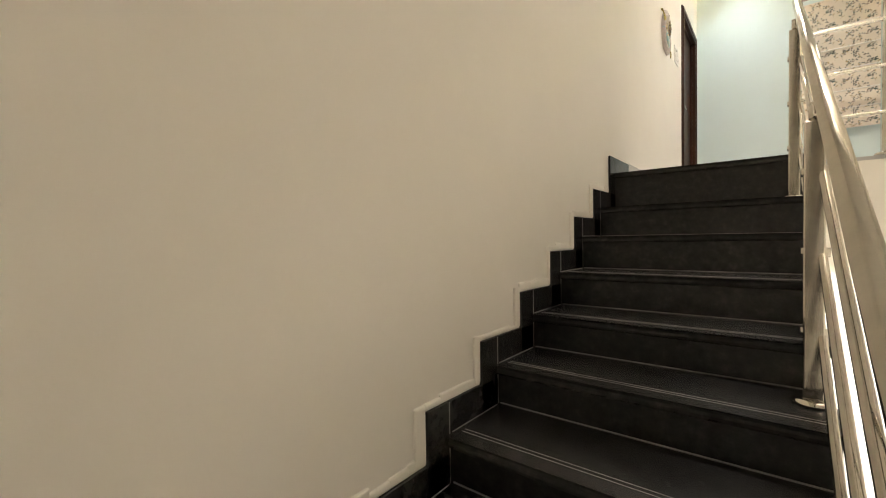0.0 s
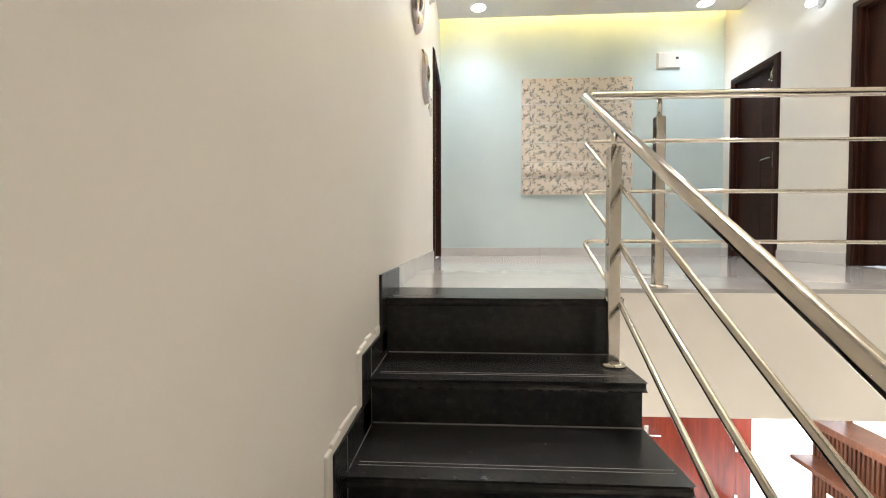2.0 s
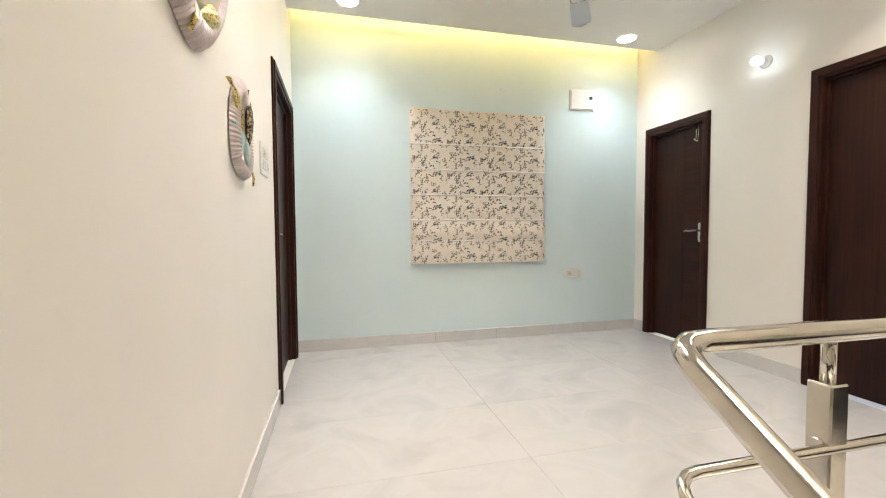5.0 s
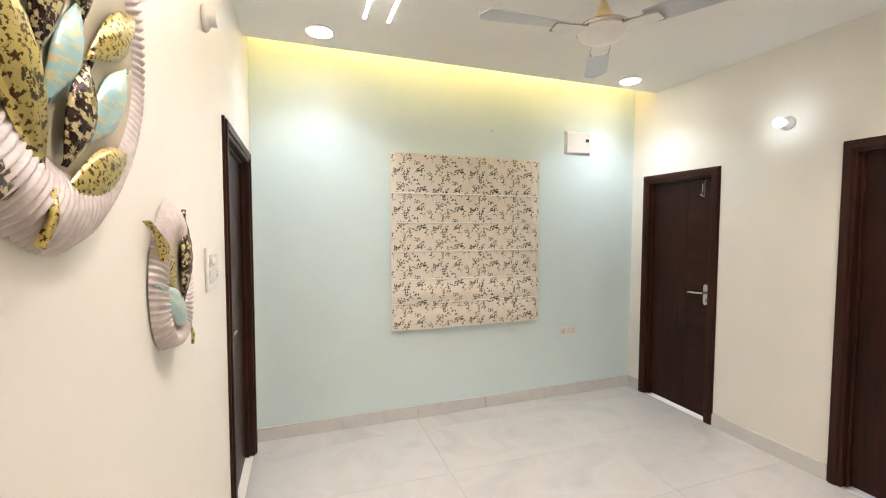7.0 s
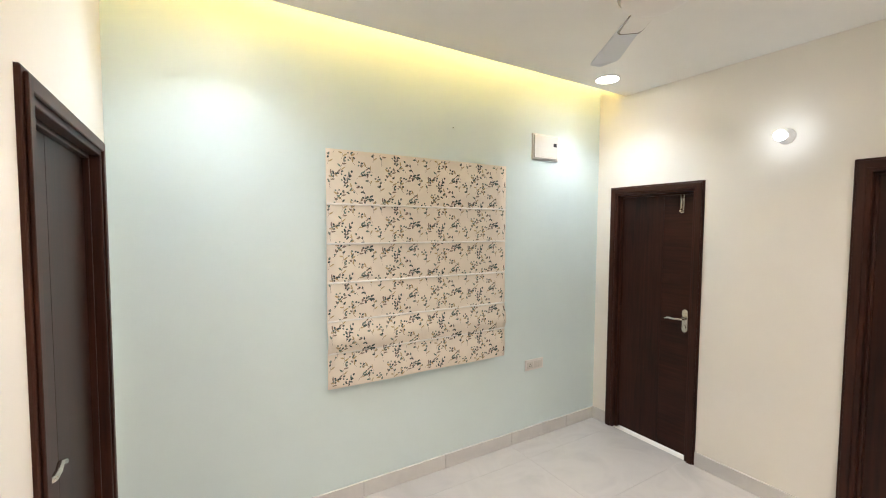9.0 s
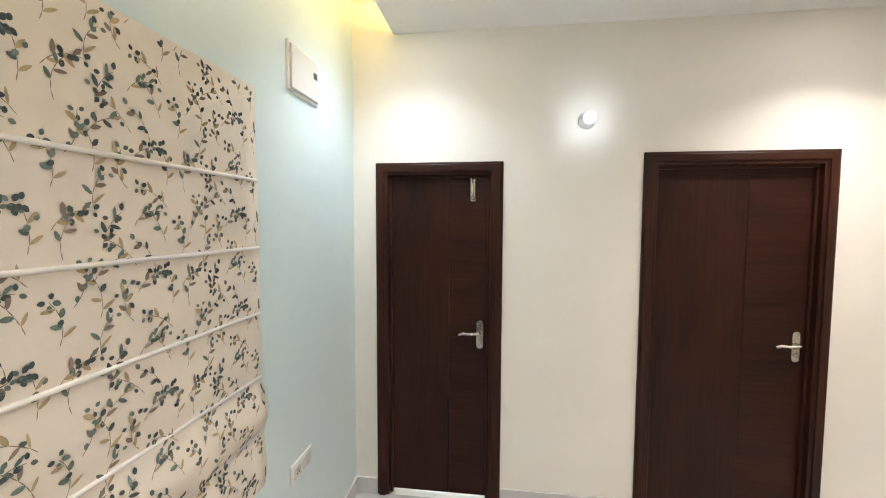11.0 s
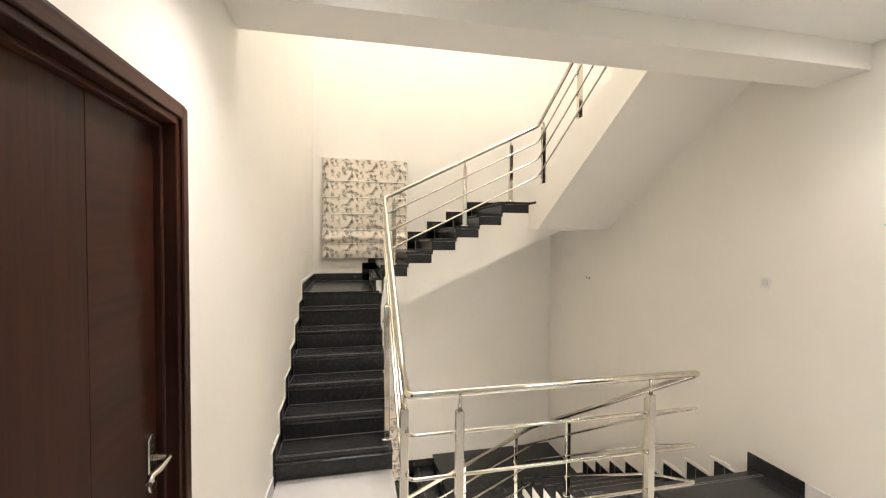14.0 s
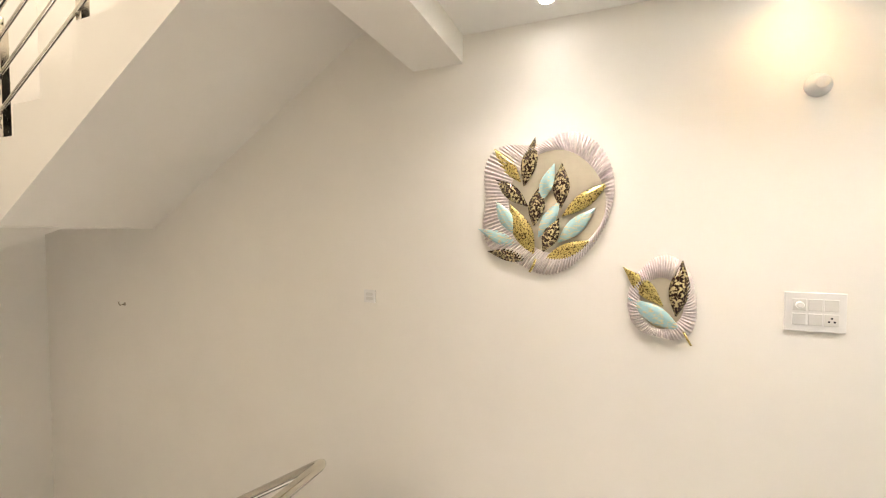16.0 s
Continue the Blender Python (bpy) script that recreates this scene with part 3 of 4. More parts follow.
def door(name, label, wallx, y0, y1, h, face, hand, bolt=False, reveal=0.045):
    """A flush door in a stepped frame; face: which way along x it looks into the gallery; hand: the handle's side along y."""
    d = thing(name, label, "door", kind="structure")
    f = lambda a: wallx + face * a

    def bar(bm, a0, a1, ya, yb, za, zb, bev=0.004):
        xa, xb = sorted((f(a0), f(a1)))
        box(bm, xa, ya, za, xb, yb, zb, bev, 2)
    w = 0.072
    for side in (0, 1):
        bm = bmesh.new()
        a, b = (y0, y0 + w) if side == 0 else (y1 - w, y1)
        bar(bm, -0.14, 0.012, a, b, 0.0, h - 0.001)
        i0, i1 = (y0 + 0.012, y0 + w - 0.020) if side == 0 else (y1 - w + 0.020, y1 - 0.012)
        bar(bm, 0.012, 0.022, i0, i1, 0.0, h - 0.014)
        j0, j1 = (y0 + w, y0 + w + 0.016) if side == 0 else (y1 - w - 0.016, y1 - w)
        bar(bm, -0.14, -reveal + 0.022, j0, j1, 0.0, h - w)
        part("jamb", bm, FRAMEV, d)
    bm = bmesh.new()
    bar(bm, -0.14, 0.0115, y0 + 0.001, y1 - 0.001, h - w, h)
    bar(bm, 0.0115, 0.0215, y0 + 0.014, y1 - 0.014, h - w + 0.020, h - 0.012)
    bar(bm, -0.14, -reveal + 0.022, y0 + w, y1 - w, h - w - 0.016, h - w)
    part("head", bm, FRAMEH, d)
    la, lb = y0 + w + 0.003, y1 - w - 0.003
    gap = 0.012
    cut = lb - (lb - la) * 0.40 if hand > 0 else la + (lb - la) * 0.40
    for p, q, m in (((la, cut - 0.0007), 0, DOORV if hand > 0 else DOORH), ((cut + 0.0007, lb), 1, DOORH if hand > 0 else DOORV)):
        bm = bmesh.new()
        bar(bm, -reveal - 0.015, -reveal, p[0], p[1], gap, h - w - 0.004, 0.0015)
        part("veneer_panel", bm, m, d)
    bm = bmesh.new()
    bar(bm, -reveal - 0.035, -reveal - 0.0155, la, lb, gap, h - w - 0.004, 0.0015)
    part("leaf", bm, DOORV, d)
    # handle
    hy = lb - 0.052 if hand > 0 else la + 0.052
    hz = 1.025
    k = bmesh.new()
    bar(k, -reveal, -reveal + 0.007, hy - 0.021, hy + 0.021, hz - 0.100, hz + 0.070, 0.0034)
    round_ends(k, hy, 0.021, hz - 0.100, hz + 0.070)
    plate = part("handle_plate", k, CHROME, d, "satin nickel lock plate")
    s = -hand
    X = lambda a: f(-reveal + a)
    part("lever", tube(bmesh.new(), [(X(0.006), hy, hz), (X(0.045), hy, hz), (X(0.052), hy + s * 0.012, hz), (X(0.05), hy + s * 0.06, hz - 0.004), (X(0.046), hy + s * 0.10, hz - 0.002), (X(0.05), hy + s * 0.125, hz - 0.010)], 0.0085, 12), CHROME, plate, "curved satin nickel lever")
    part("keyhole", lathe(bmesh.new(), [(0.011, 0.006), (0.011, 0.012), (0.009, 0.014)], 16, (X(0), hy, hz - 0.06), "x") if face > 0 else lathe(bmesh.new(), [(0.009, -0.014), (0.011, -0.012), (0.011, -0.006)], 16, (X(0), hy, hz - 0.06), "x"), STEEL, plate)
    part("stop_stud", lathe(bmesh.new(), [(0.006, -0.006), (0.007, 0), (0.006, 0.006)], 12, (f(-0.035), (y0 + y1) / 2 - 0.06 * hand, h - w - 0.006), "x"), CHROME, d)
    if bolt:
        by = lb - 0.10 * (1 if hand > 0 else 0) if hand > 0 else la + 0.10
        bm = bmesh.new()
        bar(bm, -reveal, -reveal + 0.005, by - 0.014, by + 0.014, h - w - 0.15, h - w - 0.012, 0.002)
        b = part("bolt_plate", bm, CHROME, d, "nickel tower bolt plate")
        part("bolt_rod", tube(bmesh.new(), [(X(0.011), by, h - w - 0.14), (X(0.011), by, h - w - 0.006)], 0.0055), STEEL, b)
        part("bolt_knob", lathe(bmesh.new(), [(0.007, -0.01), (0.011, 0.0), (0.007, 0.01)], 14, (X(0.022), by, h - w - 0.135), "x"), STEEL, b)
    return d


door("door_1", "closed dark walnut veneer door with a tower bolt, light under it", XR, *D1, -1, -1, True)
door("door_2", "closed dark walnut veneer door with a nickel lever", XR, *D2, -1, -1)
door("door_3", "closed dark walnut door in the stair wall beside the switches", 0.0, *D0, 1, -1)
# closed rooms behind the doors
wall("bathroom_shell", "plain white walls of the room behind the door", WHITE, (XR + T, 2.4, -0.1, 4.6, 2.5, 2.6), (XR + T, 3.5, -0.1, 4.6, 3.6, 2.6), (4.6, 2.4, -0.1, 4.7, 3.6, 2.6), (XR + T, 2.5, 2.5, 4.6, 3.5, 2.6), (XR - 0.14, 2.5, -0.1, 4.6, 3.5, -0.016))


# ---- roman blinds ----
def blind(name, label, x0, x1, ztop, zbot, ywall, face, seed):
    """A pleated blind: bays between rods, the lowest ones bellied; face: the way it looks along y. Its print is stems with leaves and berries."""
    rnd = random.Random(seed)
    bl = thing(name, label, "blind")
    ht = ztop - zbot
    folds = [ztop - ht * k for k in (0.0, 0.225, 0.39, 0.553, 0.715, 0.85, 1.0)]

    def out(z):
        for i, (a, b) in enumerate(zip(folds, folds[1:])):
            if b - 1e-6 <= z <= a + 1e-6:
                u = (a - z) / (a - b)
                belly = (0.0, 0.003, 0.004, 0.006, 0.022, 0.008)[i]
                return 0.035 + belly * math.sin(math.pi * min(1, u) ** 1.35) + (0.008 * u if i == 4 else 0.008 if i == 5 else 0)
        return 0.035

    def at(x, z, lift=0.0):
        wob = 0.004 * math.sin(x * 9 + z * 3) * (ztop - z) / ht
        return Vector((x, ywall + face * (out(z) + wob + lift), z))
    bm = bmesh.new()
    zs = []
    for a, b in zip(folds, folds[1:]):
        zs += [a + (b - a) * k / 8 for k in range(8)]
    zs.append(zbot)
    nx = 20
    grid = [[bm.verts.new(at(x0 + (x1 - x0) * i / nx, z)) for i in range(nx + 1)] for z in zs]
    for p, q in zip(grid, grid[1:]):
        for i in range(nx):
            bm.faces.new((p[i], p[i + 1], q[i + 1], q[i])).smooth = True
    behind = [[bm.verts.new(at(x0 + (x1 - x0) * i / nx, z, -0.003)) for i in range(nx + 1)] for z in zs]
    for p, q in zip(behind, behind[1:]):
        for i in range(nx):
            bm.faces.new((p[i], q[i], q[i + 1], p[i + 1])).smooth = True
    for p, q, r, s in zip(grid, grid[1:], behind, behind[1:]):
        bm.faces.new((p[0], q[0], s[0], r[0]))
        bm.faces.new((p[-1], r[-1], s[-1], q[-1]))
    cloth = part("cloth", bm, FABRIC, bl, "cream linen printed with leafy sprigs")
    for z in folds[1:-1]:
        part("rod", tube(bmesh.new(), [at(x0 + 0.004, z, 0.003), at((x0 + x1) / 2, z, 0.003), at(x1 - 0.004, z, 0.003)], 0.0060, 8), CORD, bl)
    part("headrail", boxm(x0 + 0.01, min(ywall, ywall + face * 0.03), ztop - 0.04, x1 - 0.01, max(ywall, ywall + face * 0.03), ztop - 0.002), CORD, bl)
    part("pull_cord", tube(bmesh.new(), [(x1 + 0.006, ywall + face * 0.03, zbot + 0.42), (x1 + 0.010, ywall + face * 0.03, zbot + 0.30), (x1 + 0.004, ywall + face * 0.03, zbot + 0.22)], 0.003, 6), CORD, bl)
    # print: winding stems with clusters of round leaves, repeated with a half drop
    prints = [bmesh.new() for _ in range(4)]
    step_x, step_z = 0.318, 0.300

    def blade(k, x, z, ang, ln, wd):
        d, n = Vector((math.cos(ang), math.sin(ang))), Vector((-math.sin(ang), math.cos(ang)))
        pts = [(0, 0), (0.2, 0.38), (0.5, 0.5), (0.8, 0.34), (1, 0), (0.8, -0.34), (0.5, -0.5), (0.2, -0.38)]
        vs = []
        for u, v in pts:
            q = Vector((x, z)) + d * ln * u + n * wd * v
            if not (x0 + 0.003 < q.x < x1 - 0.003 and zbot + 0.003 < q.y < ztop - 0.003):
                return
            vs.append(q)
        prints[k].faces.new([prints[k].verts.new(at(q.x, q.y, 0.0022)) for q in vs])

    def cluster(r, x, z, count):
        """Round leaves set close about a point."""
        turn = r.uniform(0, 6.28)
        for n in range(count):
            a2 = turn + n * 6.28 / count + r.uniform(-0.3, 0.3)
            size = r.uniform(0.012, 0.017)
            blade(0 if r.random() < 0.7 else 1, x + math.cos(a2) * 0.006, z + math.sin(a2) * 0.006, a2, size, size * 0.72)

    def sprig(ox, oz, design):
        """Short bent stems spread evenly over one repeat, each with a cluster at its tip and slim leaves along it."""
        r = random.Random(design)
        for k in range(16):
            x = ox + step_x * ((k % 4) + 0.5 + r.uniform(-0.32, 0.32)) / 4
            z = oz + step_z * ((k // 4) + 0.5 * ((k % 4) % 2) + r.uniform(-0.22, 0.22)) / 4
            ang, bend = math.pi / 2 + r.uniform(-1.0, 0.8), r.choice((-1, 1)) * r.uniform(0.10, 0.32)
            for n in range(5):
                blade(3, x, z, ang, 0.021, 0.0018)
                x, z, ang = x + math.cos(ang) * 0.019, z + math.sin(ang) * 0.019, ang + bend
                side = 1 if n % 2 else -1
                if n == 0 and r.random() < 0.7:
                    blade(r.choice((2, 2, 3)), x, z, ang + side * r.uniform(0.4, 1.0), r.uniform(0.026, 0.040), r.uniform(0.006, 0.009))
                elif n in (1, 2, 3):
                    blade(r.choice((0, 1, 2, 3)), x, z, ang + side * r.uniform(0.6, 1.2), r.uniform(0.018, 0.030), r.uniform(0.008, 0.012))
                    if r.random() < 0.45:
                        cluster(r, x - side * 0.009, z, r.choice((1, 2)))
            cluster(r, x, z, r.choice((2, 3, 3, 4, 5)))
    for i in range(-1, int((x1 - x0) / step_x) + 2):
        for j in range(int(ht / step_z) + 3):
            sprig(x0 - 0.02 + i * step_x, zbot - 0.2 + (j - 0.5 * (i % 2)) * step_z, seed)
    for bm, m in zip(prints, (LEAF_A, LEAF_B, LEAF_C, STEM)):
        bmesh.ops.recalc_face_normals(bm, faces=bm.faces[:])
        part("print", bm, m, cloth)["kind"] = "stuff"
    return bl


blind("roman_blind", "lowered cream roman blind with a grey-green leaf print", 0.985, 2.298, 2.130, 0.735, YB, -1, 3)
blind("roman_blind", "lowered cream roman blind over the stair landing", 2.13, 3.245, 2.69, 1.378, YK, 1, 5)
blind("roman_blind", "lowered cream roman blind at the lower landing", 2.13, 3.245, 2.69 - H, 1.378 - H, YK, 1, 5)


# ---- wall art ----
def leaf(parent, y, z, ang, ln, wd, material, lift):
    """A long enamelled leaf, arched across with a raised midrib, standing off the wall at x = lift."""
    bm = bmesh.new()
    n, m = 14, 8
    rows_ = []
    for i in range(n + 1):
        u = i / n
        half = wd * 0.47 * math.sin(math.pi * min(1, u * 0.95 + 0.03)) ** 1.3 * (1.12 - 0.24 * u)
        if i == n:
            half = 0.001
        row = []
        for j in range(m + 1):
            v = -1 + 2 * j / m
            a = u * ln
            s = v * half
            py = y + math.cos(ang) * a - math.sin(ang) * s
            pz = z + math.sin(ang) * a + math.cos(ang) * s
            arch = (1 - abs(v) ** 1.6) * half * 0.36 - (0.004 if j == m // 2 else 0) + 0.0012 * math.sin(u * 40 + 3 * abs(v)) * (1 - abs(v)) + 0.007 * math.sin(math.pi * u)
            row.append(bm.verts.new((lift + arch, py, pz)))
        rows_.append(row)
    for p, q in zip(rows_, rows_[1:]):
        for j in range(m):
            bm.faces.new((p[j], p[j + 1], q[j + 1], q[j])).smooth = True
    bmesh.ops.recalc_face_normals(bm, faces=bm.faces[:])
    bmesh.ops.solidify(bm, geom=bm.faces[:], thickness=0.003)
    return part("leaf", bm, material, parent)


def plate_art(name, label, cy, cz, ry, rz, waves, leaves, ribs, inner):
    """A rippled ceramic rim round a smooth plate, with enamelled leaves on it."""
    art = thing(name, label, "wall art", group="leaf wall art")

    def rad(a):
        k = 1 + sum(am * math.cos(f * a + ph) for f, am, ph in waves)
        return k
    n, rings = ribs * 8, 7
    bm = bmesh.new()
    grid = []
    iy, iz, ir = inner
    for q in range(rings + 1):
        u = q / rings
        ring = []
        for i in range(n):
            a = 2 * math.pi * i / n
            fold = math.sin(ribs * a + 1.2 * math.sin(3 * a))
            r = rad(a) * (1 + 0.010 * fold * u * u)
            oy, oz = math.cos(a) * ry * r, math.sin(a) * rz * r
            ny, nz = iy + math.cos(a) * ry * ir * (1 + 0.06 * math.cos(2 * a + 0.6)), iz + math.sin(a) * rz * ir
            y, z = ny + (oy - ny) * u, nz + (oz - nz) * u
            h = 0.018 + 0.016 * math.sin(math.pi * min(1, u * 1.1)) + 0.0042 * fold * min(1, u * 3)
            if q == rings:
                h = 0.004
            ring.append(bm.verts.new((h, cy + y, cz + z)))
        grid.append(ring)
    for p, q in zip(grid, grid[1:]):
        for i in range(n):
            bm.faces.new((p[i], p[(i + 1) % n], q[(i + 1) % n], q[i])).smooth = True
    bmesh.ops.recalc_face_normals(bm, faces=bm.faces[:])
    part("rim", bm, PLATE_RIM, art, "rippled mauve-white ceramic rim")
    bm = bmesh.new()
    ring = [bm.verts.new((0.0185, cy + iy + math.cos(2 * math.pi * i / 64) * ry * ir * 1.06, cz + iz + math.sin(2 * math.pi * i / 64) * rz * ir * 1.04)) for i in range(64)]
    bm.faces.new(ring)
    r2 = bmesh.ops.extrude_face_region(bm, geom=bm.faces[:])
    for v in r2["geom"]:
        if isinstance(v, bmesh.types.BMVert):
            v.co.x = 0.002
    bmesh.ops.recalc_face_normals(bm, faces=bm.faces[:])
    part("plate", bm, PLATE_MID, art, "smooth beige plate")
    for i, (y, z, y2, z2, wd, m) in enumerate(leaves):
        dy, dz = y2 - y, z2 - z
        leaf(art, cy + y, cz + z, math.atan2(dz, dy), math.hypot(dy, dz) * 1.10, wd * 1.08, m, 0.019 + 0.003 * (i % 4))
    return art


K, KY, KZ = 0.00127, 0.00106, 0.00119   # metres per unit of the drawings
big = plate_art("leaf_wall_art", "large ceramic wall plate with gold, brown and turquoise leaves", 0.965, 1.858, 0.310, 0.356,
                ((1, 0.042, -2.23), (2, 0.058, -0.63), (3, 0.050, -1.81), (4, 0.043, -3.08), (5, 0.048, 0.57), (6, 0.021, -2.41)),
                [((a - 279) * K, (319 - b) * K, (c - 279) * K, (319 - d) * K, w * K, m) for a, b, c, d, w, m in (
                    (185, 228, 90, 105, 50, GOLD), (200, 245, 238, 78, 58, BROWN), (215, 325, 95, 220, 52, BROWN), (262, 310, 310, 180, 48, BLUE),
                    (338, 335, 342, 180, 60, BROWN), (345, 365, 493, 256, 52, GOLD), (238, 400, 260, 262, 60, BROWN), (170, 435, 95, 312, 52, BLUE),
                    (255, 445, 330, 318, 48, BLUE), (330, 465, 450, 350, 56, BLUE), (185, 480, 30, 418, 50, BLUE), (275, 500, 328, 385, 56, BROWN),
                    (235, 530, 68, 505, 50, BROWN), (278, 530, 445, 463, 52, GOLD), (240, 515, 155, 335, 72, GOLD))],
                118, (0.05, 0.012, 0.70))
small = plate_art("leaf_wall_art", "small ceramic wall plate with three enamelled leaves", 1.480, 1.432, 0.140, 0.190,
                  ((1, 0.083, 1.02), (3, 0.062, 2.25), (4, 0.025, -3.13), (5, 0.016, -1.75)),
                  [((a - 711) * KY, (678 - b) * KZ, (c - 711) * KY, (678 - d) * KZ, w * K, m) for a, b, c, d, w, m in (
                      (718, 715, 575, 582, 56, GOLD), (765, 748, 785, 560, 62, BROWN), (785, 800, 600, 698, 62, BLUE))],
                  72, (0.0, -0.03, 0.60))
part("stem", tube(bmesh.new(), [(0.03, 1.566, 1.285), (0.036, 1.580, 1.255), (0.03, 1.597, 1.225)], 0.0045, 8), GOLD, small)
part("stem", tube(bmesh.new(), [(0.03, 0.925, 1.595), (0.036, 0.915, 1.560), (0.03, 0.895, 1.525)], 0.006, 8), GOLD, big)


# ---- electrical fittings ----
def fitting(name, label, category, u, v, w, h, wallpos, axis, face, cells, depth=0.010):
    """A wall plate centred at (u, v) with cells (column, row, columns, rows, kind)."""
    t = thing(name, label, category)

    def b3(a0, a1, ua, ub, va, vb, bev):
        p, q = sorted((wallpos + face * a0, wallpos + face * a1))
        if axis == "x":
            return boxm(p, ua, va, q, ub, vb, bevel=bev, seg=2)
        return boxm(ua, p, va, ub, q, vb, bevel=bev, seg=2)
    part("plate", b3(0, depth, u - w / 2, u + w / 2, v - h / 2, v + h / 2, 0.003), PLASTIC, t)
    for c0, c1, r0, r1, kind in cells:
        ua, ub = u - w / 2 + w * c0, u - w / 2 + w * c1
        va, vb = v + h / 2 - h * r1, v + h / 2 - h * r0
        s = part("switch" if kind != "socket" else "socket", b3(depth, depth + 0.004, ua + 0.001, ub - 0.001, va + 0.001, vb - 0.001, 0.0018), PLASTIC2, t)
        um, vm, e = (ua + ub) / 2, (va + vb) / 2, 0.0035
        if kind == "socket":
            for du, dv in ((0, 0.008), (-0.009, -0.006), (0.009, -0.006)):
                part("hole", b3(depth + 0.0038, depth + 0.0046, um + du - e, um + du + e, vm + dv - e, vm + dv + e, 0), BLACK, s)
        if kind == "knob":
            part("knob", lathe(bmesh.new(), [(0.014, 0.0), (0.013, 0.012), (0.010, 0.014)], 20, (wallpos + face * (depth + 0.003), um, vm), "x") if axis == "x" else bmesh.new(), PLASTIC, s)
    return t


fitting("switch_board", "white six-gang switch board with a socket and a fan dial", "switch", 2.03, 1.397, 0.200, 0.158, 0.0, "x", 1,
        [(0.12, 0.36, 0.16, 0.47, "knob"), (0.38, 0.62, 0.16, 0.47, ""), (0.64, 0.88, 0.16, 0.47, ""), (0.12, 0.36, 0.53, 0.84, ""), (0.38, 0.62, 0.53, 0.84, ""), (0.64, 0.88, 0.53, 0.84, "socket")])
fitting("wall_switch", "small white switch plate on the stair wall", "switch", -0.038, 1.352, 0.075, 0.075, 0.0, "x", 1, [(0.2, 0.8, 0.2, 0.47, ""), (0.2, 0.8, 0.53, 0.8, "")], 0.011)
fitting("wall_socket", "white power socket with two switches on the aqua wall", "socket", 2.636, 0.602, 0.19, 0.085, YB, "y", -1,
        [(0.08, 0.42, 0.18, 0.82, "socket"), (0.45, 0.68, 0.18, 0.82, ""), (0.70, 0.93, 0.18, 0.82, "")])
fb = thing("distribution_box", "white flush distribution board with a small dark window", "fuse box")
part("frame", boxm(2.575, YB - 0.012, 2.212, 2.850, YB, 2.412, 0.003, 2), PLASTIC, fb)
part("cover", boxm(2.587, YB - 0.022, 2.224, 2.838, YB - 0.012, 2.400, 0.004, 2), PLASTIC2, fb)
part("window", boxm(2.788, YB - 0.0235, 2.322, 2.822, YB - 0.0215, 2.350), BLACK, fb)
part("nail_mark", lathe(bmesh.new(), [(0.004, -0.004), (0.004, 0.0)], 10, (1.86, YB, 2.36), "y"), BLACK, fb)


def lampholder(name, label, x, y, z, face, bulb):
    t = thing(name, label, "wall lamp")
    pr = [(0.045, 0.0), (0.046, 0.008), (0.040, 0.016), (0.026, 0.024), (0.025, 0.045), (0.022, 0.047)]
    if face < 0:
        pr = [(r, -h) for r, h in pr]
    part("holder", lathe(bmesh.new(), pr, 28, (x, y, z), "x"), PLASTIC, t)
    if bulb:
        pb = [(0.016, 0.044), (0.019, 0.054), (0.028, 0.074), (0.032, 0.092), (0.028, 0.110), (0.017, 0.121), (0.004, 0.125)]
        if face < 0:
            pb = [(r, -h) for r, h in pb]
        b = part("bulb", lathe(bmesh.new(), pb, 28, (x, y, z - 0.004), "x"), BULB, t, "glowing cool white bulb")
        b.visible_shadow = False
    return t


lampholder("wall_bulb", "lit cool white bulb in a round wall holder", XR, 2.15, 2.235, -1, True)
lampholder("empty_lampholder", "empty white lampholder on the stair wall", 0.0, 2.02, 2.30, 1, False)


def downlight(x, y, z, r, label):
    t = thing("ceiling_downlight", label, "ceiling light", group="ceiling downlights")
    part("ring", lathe(bmesh.new(), [(r * 1.16, 0.0), (r * 1.16, -0.004), (r * 1.05, -0.008), (r, -0.006)], 32, (x, y, z)), PLASTIC, t)
    d = part("diffuser", lathe(bmesh.new(), [(r, -0.006), (r, -0.0095)], 32, (x, y, z)), LIT, t, "glowing white diffuser")
    return t


for x, y, w, c in DOWNLIGHTS:
    downlight(x, y, ZC, 0.075, "round white recessed led downlight, switched on")
for x, y, w, c in SPOTS:
    downlight(x, y, ZC, 0.032, "small recessed spotlight above the wall art")
# body for the added stairwell lamp, out of view at the top
for x, y in ADDED_STAIR_LAMPS:
    t = thing("added_panel_light", "unseen white panel light added high over the stairs", "ceiling light")
    part("frame", boxm(x - 0.62, y - 0.62, ZT - 0.012, x + 0.62, y + 0.62, ZT), PLASTIC, t)
    part("diffuser", boxm(x - 0.6, y - 0.6, ZT - 0.016, x + 0.6, y + 0.6, ZT - 0.0125), PANEL, t)
# bodies for the added lamps of the floor below
for x, y in ADDED_LOWER_LAMPS:
    downlight(x, y, -0.58, 0.09, "unseen round downlight added for the floor below")
for x in LINES:
    t = thing("linear_light", "slim white linear light set in the ceiling", "ceiling light", group="linear lights")
    part("profile", boxm(x - 0.012, 1.35, ZC - 0.004, x + 0.012, 2.76, ZC - 0.0005), PLASTIC, t)
    part("strip", boxm(x - 0.008, 1.36, ZC - 0.0065, x + 0.008, 2.75, ZC - 0.0045), LIT, t)

